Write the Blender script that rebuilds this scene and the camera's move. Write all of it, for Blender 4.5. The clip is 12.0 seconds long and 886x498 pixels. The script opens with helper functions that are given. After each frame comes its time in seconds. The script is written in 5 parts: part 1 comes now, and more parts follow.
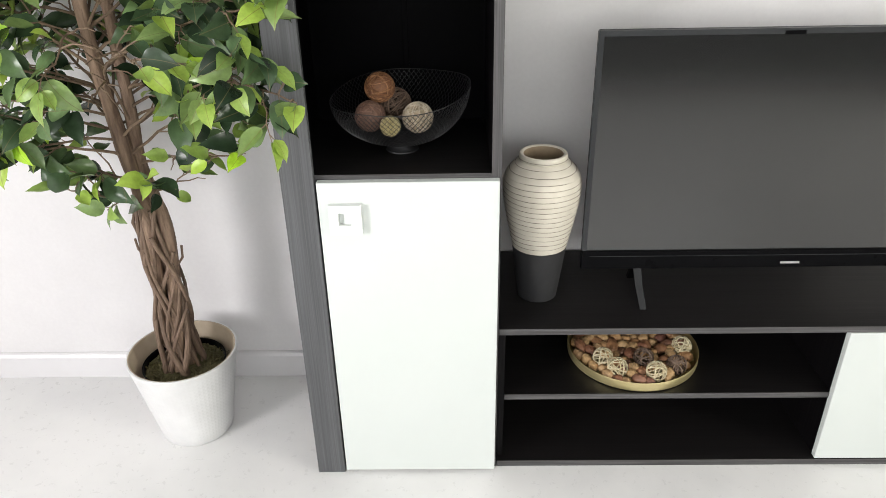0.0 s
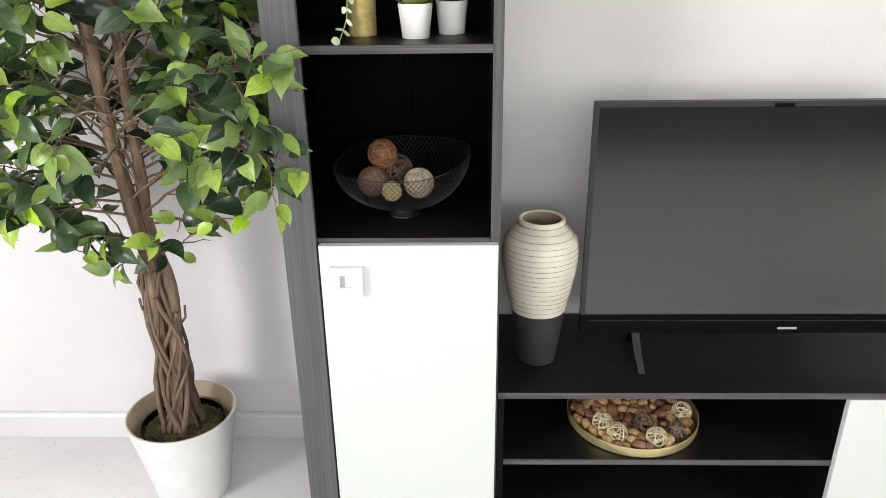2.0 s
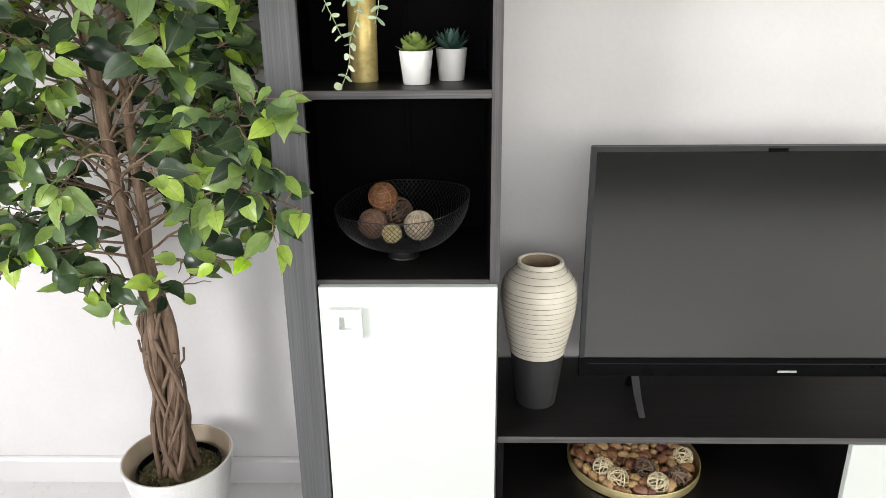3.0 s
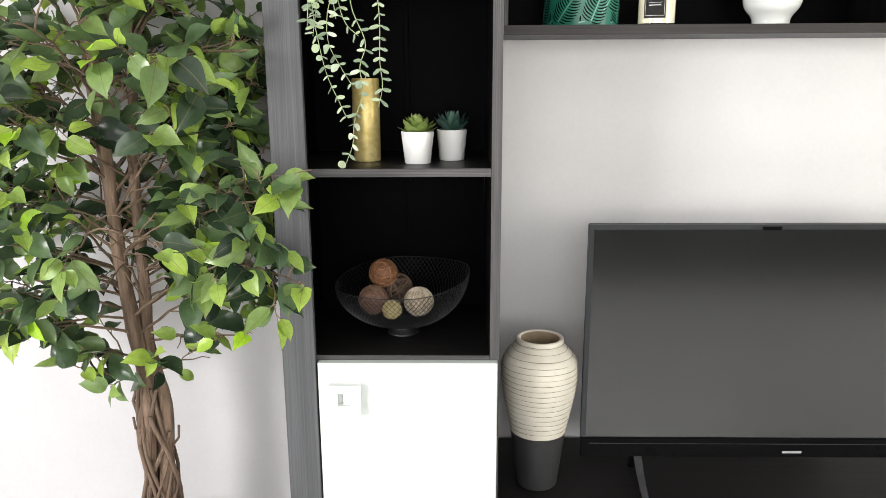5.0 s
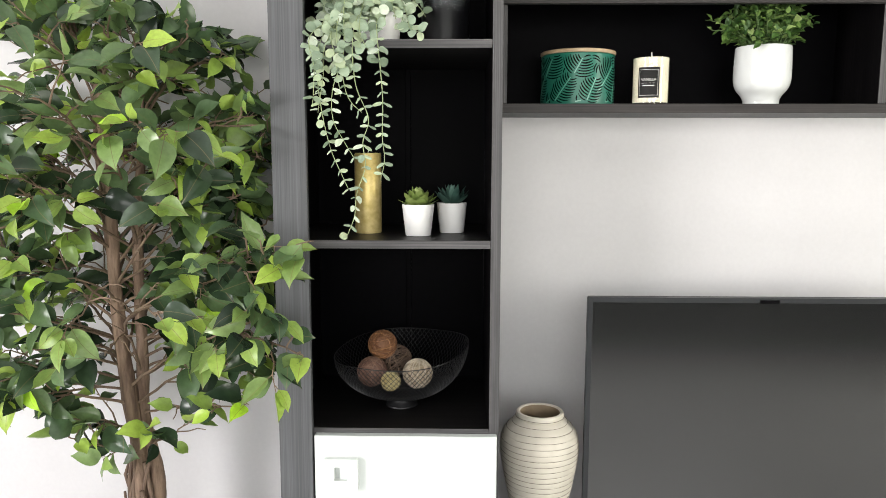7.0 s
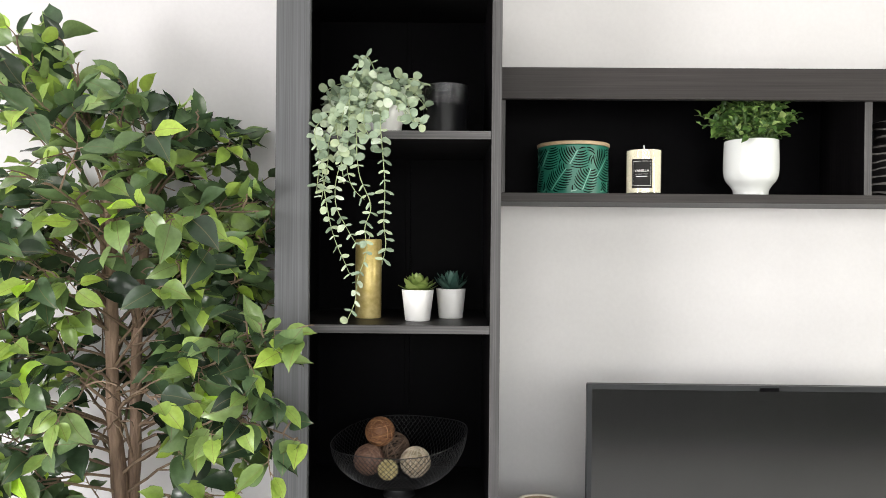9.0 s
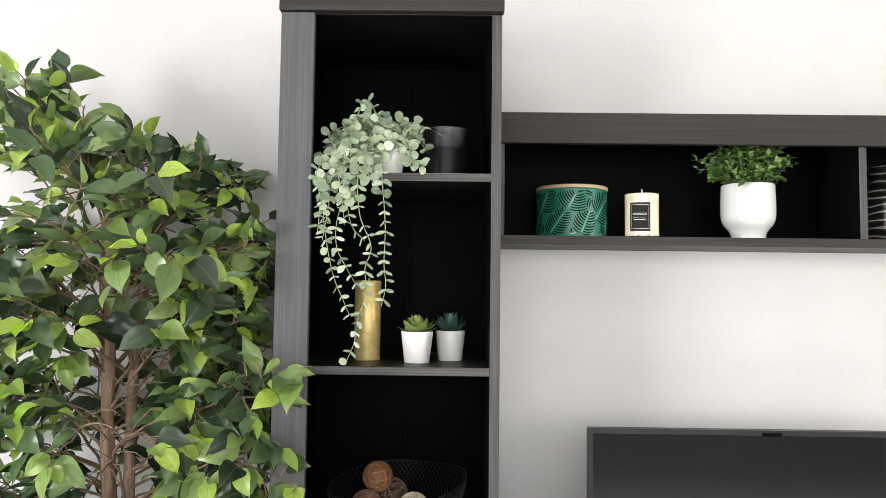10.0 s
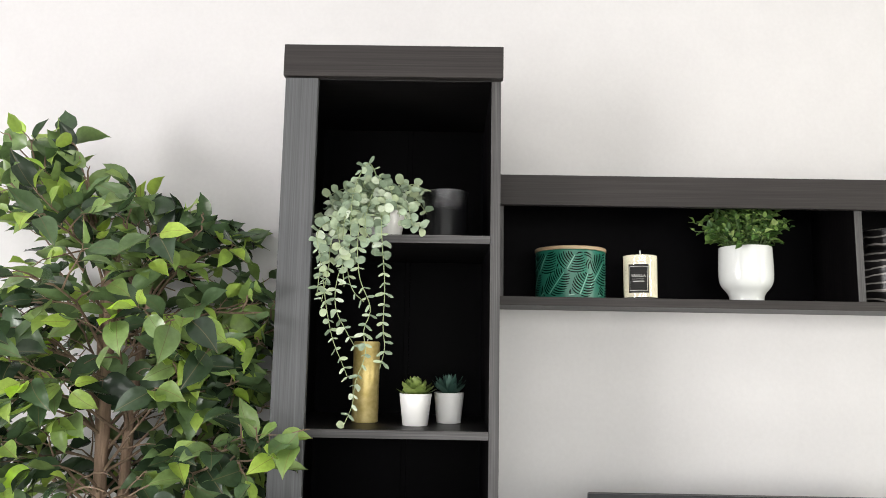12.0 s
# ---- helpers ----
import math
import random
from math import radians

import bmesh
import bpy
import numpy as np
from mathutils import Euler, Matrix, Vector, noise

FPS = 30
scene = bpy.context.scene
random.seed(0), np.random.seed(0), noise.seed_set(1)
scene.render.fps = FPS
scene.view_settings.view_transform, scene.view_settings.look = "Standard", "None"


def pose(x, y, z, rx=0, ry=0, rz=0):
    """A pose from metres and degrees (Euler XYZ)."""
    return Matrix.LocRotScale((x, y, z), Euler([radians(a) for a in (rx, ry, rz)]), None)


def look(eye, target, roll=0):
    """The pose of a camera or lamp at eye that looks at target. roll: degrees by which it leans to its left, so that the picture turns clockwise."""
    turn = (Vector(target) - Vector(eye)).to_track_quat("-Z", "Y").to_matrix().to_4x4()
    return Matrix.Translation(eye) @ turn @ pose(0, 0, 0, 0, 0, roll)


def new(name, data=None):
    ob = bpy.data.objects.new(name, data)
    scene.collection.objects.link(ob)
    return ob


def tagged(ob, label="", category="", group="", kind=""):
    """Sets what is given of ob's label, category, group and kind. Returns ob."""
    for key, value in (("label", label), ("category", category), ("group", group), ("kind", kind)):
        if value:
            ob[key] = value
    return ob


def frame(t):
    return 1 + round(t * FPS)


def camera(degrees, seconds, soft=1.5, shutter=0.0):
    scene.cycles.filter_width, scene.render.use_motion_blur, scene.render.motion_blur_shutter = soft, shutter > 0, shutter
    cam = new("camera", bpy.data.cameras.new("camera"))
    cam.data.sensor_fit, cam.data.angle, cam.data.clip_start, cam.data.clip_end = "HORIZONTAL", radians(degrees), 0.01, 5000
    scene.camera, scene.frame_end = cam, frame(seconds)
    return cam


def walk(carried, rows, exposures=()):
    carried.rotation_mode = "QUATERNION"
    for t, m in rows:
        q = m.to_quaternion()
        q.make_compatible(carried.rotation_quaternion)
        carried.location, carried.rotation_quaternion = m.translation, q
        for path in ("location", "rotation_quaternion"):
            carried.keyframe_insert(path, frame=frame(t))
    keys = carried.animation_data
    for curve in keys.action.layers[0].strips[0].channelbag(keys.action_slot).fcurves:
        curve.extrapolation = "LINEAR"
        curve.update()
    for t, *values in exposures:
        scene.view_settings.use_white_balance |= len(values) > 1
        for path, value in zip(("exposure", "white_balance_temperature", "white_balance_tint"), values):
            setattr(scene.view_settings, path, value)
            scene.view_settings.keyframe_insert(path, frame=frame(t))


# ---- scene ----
cam = camera(62.7, 12.0, soft=0.5)
PATH = [
    (0, (-0.093, -1.373, 1.363), (-0.131, 0.39, 0.42), -1.2),
    (0.5, (-0.093, -1.378, 1.364), (-0.13, 0.397, 0.443), -1.1),
    (1, (-0.091, -1.383, 1.371), (-0.13, 0.409, 0.482), -0.9),
    (1.5, (-0.083, -1.385, 1.378), (-0.131, 0.425, 0.53), -0.9),
    (2, (-0.082, -1.393, 1.378), (-0.131, 0.442, 0.586), -0.8),
    (2.5, (-0.081, -1.399, 1.378), (-0.13, 0.46, 0.642), -0.7),
    (3, (-0.081, -1.406, 1.373), (-0.129, 0.477, 0.699), -0.6),
    (5, (-0.086, -1.423, 1.363), (-0.127, 0.524, 0.907), -0.3),
    (5.5, (-0.082, -1.424, 1.366), (-0.128, 0.532, 0.952), -0.2),
    (6, (-0.083, -1.426, 1.364), (-0.127, 0.54, 0.998), -0.1),
    (6.5, (-0.087, -1.429, 1.363), (-0.126, 0.545, 1.046), -0.0),
    (7, (-0.086, -1.436, 1.361), (-0.126, 0.547, 1.104), 0.1),
    (7.5, (-0.087, -1.441, 1.349), (-0.125, 0.55, 1.17), 0.1),
    (9.5, (-0.096, -1.457, 1.354), (-0.122, 0.543, 1.402), 0.6),
    (10, (-0.098, -1.458, 1.341), (-0.122, 0.538, 1.46), 0.7),
    (10.5, (-0.105, -1.458, 1.337), (-0.12, 0.535, 1.514), 0.8),
    (11, (-0.104, -1.462, 1.345), (-0.121, 0.526, 1.561), 0.9),
    (11.5, (-0.106, -1.463, 1.342), (-0.12, 0.52, 1.602), 0.9),
    (12, (-0.099, -1.465, 1.358), (-0.122, 0.518, 1.622), 1.0),
]
EXPOSURES = [(0, -0.03), (3, 0.03), (5.5, 0.1), (7.5, 0.05), (9.5, 0.04), (12, -0.13)]
walk(cam, [(t, look(eye, target, roll)) for t, eye, target, roll in PATH], EXPOSURES)

# ---- world and light ----
world = bpy.data.worlds.new("world")
scene.world = world
world.use_nodes = True
wnt = world.node_tree
sky = wnt.nodes.new("ShaderNodeTexSky")
sky.sky_type = "NISHITA"
sky.sun_disc = False
sky.sun_elevation, sky.sun_rotation = radians(35), radians(250)
wnt.links.new(sky.outputs[0], wnt.nodes["Background"].inputs[0])
wnt.nodes["Background"].inputs[1].default_value = 0.12


def area(name, m, sx, sy, watts, colour):
    d = bpy.data.lights.new(name, "AREA")
    d.shape, d.size, d.size_y, d.energy, d.color = "RECTANGLE", sx, sy, watts, colour
    ob = new(name, d)
    ob.matrix_world = m
    return ob


WEST, EAST, SOUTH, NORTH, HIGH = -2.7, 3.4, -3.3, 0.39, 2.7
area("window_light_west", look((WEST - 0.02, -2.2, 1.38), (0, -1.4, 1.15)), 1.0, 1.3, 106, (1.0, 0.975, 0.975))
# south: broad fill added behind the camera, no window known there
area("fill_light_south", look((0.3, SOUTH - 0.02, 1.55), (0.3, 0, 1.5)), 3.4, 1.1, 60, (1.0, 0.985, 0.945))
area("window_light_east", look((EAST + 0.02, -1.9, 1.35), (0, -1.0, 1.2)), 0.7, 1.3, 61, (1.0, 0.985, 0.865))


# ---- materials ----
def material(name, rough=0.5, metal=0.0):
    m = bpy.data.materials.new(name)
    m.use_nodes = True
    nt = m.node_tree
    b = nt.nodes["Principled BSDF"]
    b.inputs["Roughness"].default_value, b.inputs["Metallic"].default_value = rough, metal
    return m, nt, b


def node(nt, kind, ins=None, **attrs):
    n = nt.nodes.new(kind)
    for k, v in attrs.items():
        setattr(n, k, v)
    for k, v in (ins or {}).items():
        if hasattr(v, "is_output"):
            nt.links.new(v, n.inputs[k])
        else:
            n.inputs[k].default_value = v
    return n


def ramp(nt, fac, stops):
    r = nt.nodes.new("ShaderNodeValToRGB")
    nt.links.new(fac, r.inputs[0])
    e = r.color_ramp.elements
    while len(e) < len(stops):
        e.new(0.5)
    for i, (p, c) in enumerate(stops):
        e[i].position, e[i].color = p, (*c, 1)
    return r.outputs[0]


def mapped(nt, scale=(1, 1, 1), source="Object"):
    tc = node(nt, "ShaderNodeTexCoord")
    return node(nt, "ShaderNodeMapping", {"Vector": tc.outputs[source], "Scale": scale}).outputs[0]


def noise_tex(nt, vec, scale, detail=4.0, rough=0.55, distortion=0.0):
    return node(nt, "ShaderNodeTexNoise", {"Vector": vec, "Scale": scale, "Detail": detail, "Roughness": rough, "Distortion": distortion}).outputs["Fac"]


def bump(nt, b, height, strength=0.2, distance=0.002):
    n = node(nt, "ShaderNodeBump", {"Height": height, "Strength": strength, "Distance": distance})
    nt.links.new(n.outputs[0], b.inputs["Normal"])


def speckled(name, lo, hi, scale, rough=0.5, metal=0.0, bumps=0.15, dist=0.001, stretch=(1, 1, 1), rough_var=0.1, spec=0.5):
    """Two scales of variation between two colours, with fine relief."""
    m, nt, b = material(name, rough, metal)
    b.inputs["Specular IOR Level"].default_value = spec
    v = mapped(nt, stretch)
    f = noise_tex(nt, v, scale, 6)
    g = noise_tex(nt, v, scale * 0.12, 3)
    mix = node(nt, "ShaderNodeMath", {0: f, 1: g}, operation="ADD")
    half = node(nt, "ShaderNodeMath", {0: mix.outputs[0], 1: 0.5}, operation="MULTIPLY")
    nt.links.new(ramp(nt, half.outputs[0], ((0.33, lo), (0.67, hi))), b.inputs["Base Color"])
    rr = node(nt, "ShaderNodeMapRange", {"Value": g, "To Min": max(0.02, rough - rough_var), "To Max": min(1, rough + rough_var)})
    nt.links.new(rr.outputs[0], b.inputs["Roughness"])
    if bumps:
        bump(nt, b, f, bumps, dist)
    return m


def wood_dark(name, axis, tones, spec):
    """Ash laminate: fine straight grain along one axis, in three tones."""
    m, nt, b = material(name, 0.42)
    b.inputs["Specular IOR Level"].default_value = spec
    s = [520, 520, 520]
    s[axis] = 4.0
    v = mapped(nt, tuple(s))
    fine = noise_tex(nt, v, 1.0, 3, 0.5, 0.1)
    s2 = [75, 75, 75]
    s2[axis] = 1.2
    broad = noise_tex(nt, mapped(nt, tuple(s2)), 1.0, 3, 0.5, 0.2)
    both = node(nt, "ShaderNodeMath", {0: broad, 1: 0.6, 2: fine}, operation="MULTIPLY_ADD")
    half = node(nt, "ShaderNodeMath", {0: both.outputs[0], 1: 0.625}, operation="MULTIPLY")
    col = ramp(nt, half.outputs[0], tuple(zip((0.36, 0.5, 0.64), tones)))
    nt.links.new(col, b.inputs["Base Color"])
    rr = node(nt, "ShaderNodeMapRange", {"Value": half.outputs[0], "To Min": 0.55, "To Max": 0.38})
    nt.links.new(rr.outputs[0], b.inputs["Roughness"])
    bump(nt, b, half.outputs[0], 0.3, 0.0006)
    return m


DARK = ((0.0018, 0.0016, 0.0018), (0.0034, 0.003, 0.0034), (0.0066, 0.0058, 0.0062))
GREY = ((0.068, 0.0695, 0.073), (0.086, 0.088, 0.092), (0.108, 0.111, 0.117))
EDGE = ((0.036, 0.0345, 0.035), (0.064, 0.062, 0.063), (0.108, 0.105, 0.106))
WOOD_Z = wood_dark("black_ash_upright", 2, DARK, 0.1)
# level boards: tones raised and browned to carry the sheen on their tops
WOOD_X = wood_dark("black_ash_level", 0, ((0.0030, 0.0025, 0.0026), (0.0050, 0.0042, 0.0043), (0.0078, 0.0066, 0.0066)), 0.4)
STRIP = ((0.022, 0.0192, 0.0188), (0.030, 0.0264, 0.0258), (0.040, 0.0352, 0.0346))
STRIP_X = wood_dark("dark_grey_ash_level", 0, STRIP, 0.25)
GREY_Z = wood_dark("grey_ash_upright", 2, GREY, 0.25)
EDGE_X = wood_dark("grey_edge_band_level", 0, EDGE, 0.3)
EDGE_Z = wood_dark("grey_edge_band_upright", 2, EDGE, 0.3)
BACK = speckled("black_backboard", (0.0016, 0.0015, 0.002), (0.003, 0.0028, 0.0036), 60, 0.5, 0, 0.05, spec=0.03)
WHITE_DOOR = speckled("white_lacquer_front", (0.55, 0.585, 0.565), (0.58, 0.61, 0.59), 5, 0.22, 0, 0.02, 0.0005)
WHITE_PLASTIC = speckled("white_plastic", (0.66, 0.69, 0.67), (0.69, 0.715, 0.695), 20, 0.3, 0, 0.02)
WALL = speckled("white_wall_paint", (0.635, 0.622, 0.628), (0.675, 0.662, 0.668), 90, 0.75, 0, 0.12, 0.0006)
# invented dark tone for the unseen south wall that the screen reflects
REFLECTED_DARK = speckled("reflected_dark_wall", (0.06, 0.058, 0.057), (0.075, 0.073, 0.072), 60, 0.85, 0, 0.1)
CEILING = speckled("ceiling_paint", (0.66, 0.66, 0.66), (0.70, 0.70, 0.70), 60, 0.9, 0, 0.1)
SKIRT = speckled("white_gloss_skirting", (0.62, 0.61, 0.62), (0.66, 0.65, 0.66), 8, 0.16, 0, 0.02)


def floor_mat():
    m, nt, b = material("white_floor", 0.3)
    v = mapped(nt)
    big = noise_tex(nt, v, 2.2, 5, 0.6)
    small = noise_tex(nt, v, 45, 5, 0.7)
    col = ramp(nt, big, ((0.3, (0.62, 0.62, 0.618)), (0.62, (0.71, 0.705, 0.70))))
    spots = ramp(nt, noise_tex(nt, v, 13, 3, 0.5), ((0.79, (1, 1, 1)), (0.84, (0.95, 0.945, 0.94))))
    mx = node(nt, "ShaderNodeMix", {0: 1.0, 6: col, 7: spots}, data_type="RGBA", blend_type="MULTIPLY")
    nt.links.new(mx.outputs[2], b.inputs["Base Color"])
    rr = node(nt, "ShaderNodeMapRange", {"Value": small, "To Min": 0.18, "To Max": 0.42})
    nt.links.new(rr.outputs[0], b.inputs["Roughness"])
    bump(nt, b, small, 0.06, 0.0005)
    return m


FLOOR = floor_mat()


# ---- mesh helpers ----
def box(bm, x0, x1, y0, y1, z0, z1, bevel=0.0008, segments=1):
    g = bmesh.ops.create_cube(bm, size=1.0)
    vs = g["verts"]
    bmesh.ops.scale(bm, vec=(x1 - x0, y1 - y0, z1 - z0), verts=vs)
    bmesh.ops.translate(bm, vec=((x0 + x1) / 2, (y0 + y1) / 2, (z0 + z1) / 2), verts=vs)
    if bevel:
        es = list({e for v in vs for e in v.link_edges})
        bmesh.ops.bevel(bm, geom=es, offset=bevel, segments=segments, profile=0.5, affect="EDGES")
    return bm


def lathe(bm, profile, seg=48, at=(0, 0, 0)):
    """Turns (radius, height) pairs round the z axis through at."""
    rings = []
    for r, z in profile:
        if r < 1e-6:
            rings.append([bm.verts.new((at[0], at[1], at[2] + z))])
        else:
            rings.append([bm.verts.new((at[0] + r * math.cos(2 * math.pi * i / seg), at[1] + r * math.sin(2 * math.pi * i / seg), at[2] + z)) for i in range(seg)])
    for a, b in zip(rings, rings[1:]):
        for i in range(seg):
            j = (i + 1) % seg
            if len(a) == 1 and len(b) > 1:
                bm.faces.new((a[0], b[j], b[i]))
            elif len(b) == 1 and len(a) > 1:
                bm.faces.new((a[i], a[j], b[0]))
            elif len(a) > 1:
                bm.faces.new((a[i], a[j], b[j], b[i]))
    return bm


def tube(bm, pts, radii, k=8, closed=False):
    pts = [Vector(p) for p in pts]
    if not hasattr(radii, "__len__"):
        radii = [radii] * len(pts)
    up, rings, n = None, [], len(pts)
    for i, p in enumerate(pts):
        a = pts[i - 1] if (i or closed) else p
        b = pts[(i + 1) % n] if (i < n - 1 or closed) else p
        d = (b - a).normalized()
        if up is None:
            up = d.orthogonal().normalized()
        up = (up - d * up.dot(d)).normalized()
        s = d.cross(up)
        rings.append([bm.verts.new(p + (up * math.cos(2 * math.pi * j / k) + s * math.sin(2 * math.pi * j / k)) * radii[i]) for j in range(k)])
    for a, b in zip(rings, rings[1:] + ([rings[0]] if closed else [])):
        for j in range(k):
            bm.faces.new((a[j], a[(j + 1) % k], b[(j + 1) % k], b[j]))
    if not closed:
        bm.faces.new(rings[0][::-1])
        bm.faces.new(rings[-1])
    return bm


def mesh_of(bm, name, mat, smooth=False):
    bmesh.ops.recalc_face_normals(bm, faces=bm.faces[:])
    me = bpy.data.meshes.new(name)
    bm.to_mesh(me)
    bm.free()
    me.materials.append(mat)
    for p in me.polygons:
        p.use_smooth = smooth
    if smooth:
        me.set_sharp_from_angle(angle=radians(42))
    return me


def part(name, bm, mat, parent, label="", smooth=False):
    ob = new(name, mesh_of(bm, name, mat, smooth))
    ob.parent = parent
    if label:
        tagged(ob, label)
    return ob


def thing(name, at, label, category, group="", kind=""):
    ob = new(name)
    ob.location = at
    ob.empty_display_size = 0.05
    return tagged(ob, label, category, group, kind)


def slab(name, mat, *dims, parent=None, label="", bevel=0.0008):
    """A board, given as x0, x1, y0, y1, z0, z1 in its parent's space."""
    return part(name, box(bmesh.new(), *dims, bevel=bevel), mat, parent, label)


def board(name, along_z, *dims, parent=None, bevel=0.0008, band=None):
    """A black board whose front edge carries a thin grey edge band."""
    x0, x1, y0, y1, z0, z1 = dims
    ob = slab(name, WOOD_Z if along_z else WOOD_X, x0, x1, y0 + 0.0011, y1, z0, z1, parent=parent, bevel=0.0004)
    slab("edge_band", band or (EDGE_Z if along_z else EDGE_X), x0, x1, y0, y0 + 0.001, z0, z1, parent=ob, label="grey grained edge band", bevel=0.0003)
    return ob


def structure(name, mat, label, *dims):
    return tagged(slab(name, mat, *dims, bevel=0), label, "", "", "structure")


# ---- the room ----
structure("floor", FLOOR, "smooth white floor with faint scuffs", WEST - 0.2, EAST + 0.2, SOUTH - 0.2, NORTH + 0.2, -0.1, 0)
structure("ceiling", CEILING, "plain white ceiling", WEST - 0.2, EAST + 0.2, SOUTH - 0.2, NORTH + 0.2, HIGH, HIGH + 0.1)
structure("wall_north", WALL, "matt white painted wall", WEST - 0.2, EAST + 0.2, NORTH, NORTH + 0.15, 0, HIGH)


def wall_with_window(name, axis, at, thick, span, opening, mat=WALL, label="matt white painted wall with a window opening"):
    """A wall across x (axis 0) or y (axis 1), with one window opening through it: span and opening are (from, to) and (from, to, sill, head)."""
    bm = bmesh.new()
    (a, b), (c, d, sill, head) = span, opening
    for lo, hi, z0, z1 in ((a, c, 0, HIGH), (d, b, 0, HIGH), (c, d, 0, sill), (c, d, head, HIGH)):
        dims = (lo, hi, at, at + thick) if axis == 0 else (at, at + thick, lo, hi)
        box(bm, *dims, z0, z1, bevel=0)
    return tagged(part(name, bm, mat, None), label, "", "", "structure")


wall_with_window("wall_west", 1, WEST - 0.15, 0.15, (SOUTH - 0.2, NORTH), (-2.75, -1.65, 0.7, 2.05))
wall_with_window("wall_east", 1, EAST, 0.15, (SOUTH - 0.2, NORTH), (-2.3, -1.5, 0.65, 2.05))
# unseen wall, added dark to shade the screen's reflection; opening passes the fill
wall_with_window("wall_south", 0, SOUTH - 0.15, 0.15, (WEST, EAST), (-1.5, 2.1, 0.97, 2.13), REFLECTED_DARK, "unseen wall, made dark for the screen's reflection, with an opening for fill light")


def skirting(x0, x1):
    bm = bmesh.new()
    y = NORTH
    prof = ((y, 0.0), (y - 0.014, 0.0), (y - 0.014, 0.072), (y - 0.010, 0.080), (y - 0.004, 0.084), (y, 0.084))
    ra, rb = ([bm.verts.new((x, *p)) for p in prof] for x in (x0, x1))
    for i in range(len(prof)):
        j = (i + 1) % len(prof)
        bm.faces.new((ra[i], ra[j], rb[j], rb[i]))
    bm.faces.new(ra)
    bm.faces.new(rb[::-1])
    return tagged(part("baseboard", bm, SKIRT, None), "low glossy white skirting board", "", "", "structure")


skirting(WEST, EAST)


# ---- tall display cabinet ----
def tall_cabinet():
    c = thing("tall_cabinet", (0, 0, 0), "tall black ash cabinet with open shelves and a white lower door", "cabinet")
    B = 0.375
    board("side_panel", True, -0.020, 0.0, 0.0, B, 0.0, 1.9078, parent=c)
    board("side_panel", True, -0.4465, -0.432, 0.0, B, 0.0, 1.9078, parent=c)
    slab("pilaster", GREY_Z, -0.4485, -0.381, -0.018, -0.001, 0.0, 1.905, parent=c, bevel=0.001)
    slab("cornice", STRIP_X, -0.453, 0.003, -0.022, -0.0005, 1.908, 1.976, parent=c, bevel=0.0012)
    board("top_panel", False, -0.450, 0.0, 0.0, B, 1.908, 1.926, parent=c)
    board("bottom_panel", False, -0.431, -0.021, 0.001, B, 0.012, 0.028, parent=c)
    for z in (0.785, 1.175, 1.565):
        board("shelf", False, -0.4315, -0.0205, 0.0005, B - 0.016, z, z + 0.0165, parent=c)
    slab("back_panel", BACK, -0.4315, -0.214, B - 0.012, B - 0.008, 0.03, 1.9078, parent=c, bevel=0)
    slab("back_panel", BACK, -0.202, -0.0205, B - 0.012, B - 0.008, 0.03, 1.9078, parent=c, bevel=0)
    slab("joint_strip", BACK, -0.2145, -0.2015, B - 0.016, B - 0.0115, 0.03, 1.9078, parent=c, bevel=0.001)
    door = slab("door", WHITE_DOOR, -0.3765, -0.0045, -0.0205, -0.0025, 0.010, 0.793, parent=c, label="plain glossy white door", bevel=0.0012)
    # square handle plate with a stepped finger recess
    bm = bmesh.new()
    x0, x1, z0, z1, y0, y1 = -0.354, -0.287, 0.681, 0.748, -0.034, -0.0207
    hx0, hx1, hz0, hz1 = x0 + 0.019, x0 + 0.045, z0 + 0.021, z0 + 0.050
    for d in ((x0, hx0, z0, z1), (hx1, x1, z0, z1), (hx0, hx1, z0, hz0), (hx0, hx1, hz1, z1)):
        box(bm, d[0], d[1], y0, y1, d[2], d[3], bevel=0)
    box(bm, hx0 + 0.010, hx1, y1 - 0.004, y1, hz0, hz1, bevel=0)
    bmesh.ops.remove_doubles(bm, verts=bm.verts[:], dist=0.0002)
    part("handle", bm, WHITE_PLASTIC, door, "square white plastic handle with a recessed grip")
    return c


tall_cabinet()


# ---- low media stand ----
def media_stand():
    s = thing("media_stand", (0, 0, 0), "low black ash media stand with open shelves and a white door", "tv stand")
    E, B = 1.27, 0.375
    board("top_panel", False, 0.002, E, 0.0, B, 0.403, 0.419, parent=s)
    board("bottom_panel", False, 0.002, E, 0.0, B, 0.0005, 0.018, parent=s)
    slab("side_panel", WOOD_Z, 0.002, 0.018, 0.020, B, 0.0185, 0.4025, parent=s)
    board("side_panel", True, E - 0.018, E, 0.020, B, 0.0185, 0.4025, parent=s)
    board("divider", True, 0.802, 0.818, 0.020, B, 0.0185, 0.4025, parent=s)
    board("shelf", False, 0.0185, 0.8015, 0.016, B - 0.02, 0.2025, 0.2180, parent=s)
    slab("back_panel", BACK, 0.0185, E - 0.0185, B - 0.012, B - 0.008, 0.0185, 0.4025, parent=s, bevel=0)
    slab("door", WHITE_DOOR, 0.799, E - 0.002, 0.001, 0.0185, 0.020, 0.400, parent=s, label="plain glossy white door", bevel=0.0012)
    return s


media_stand()


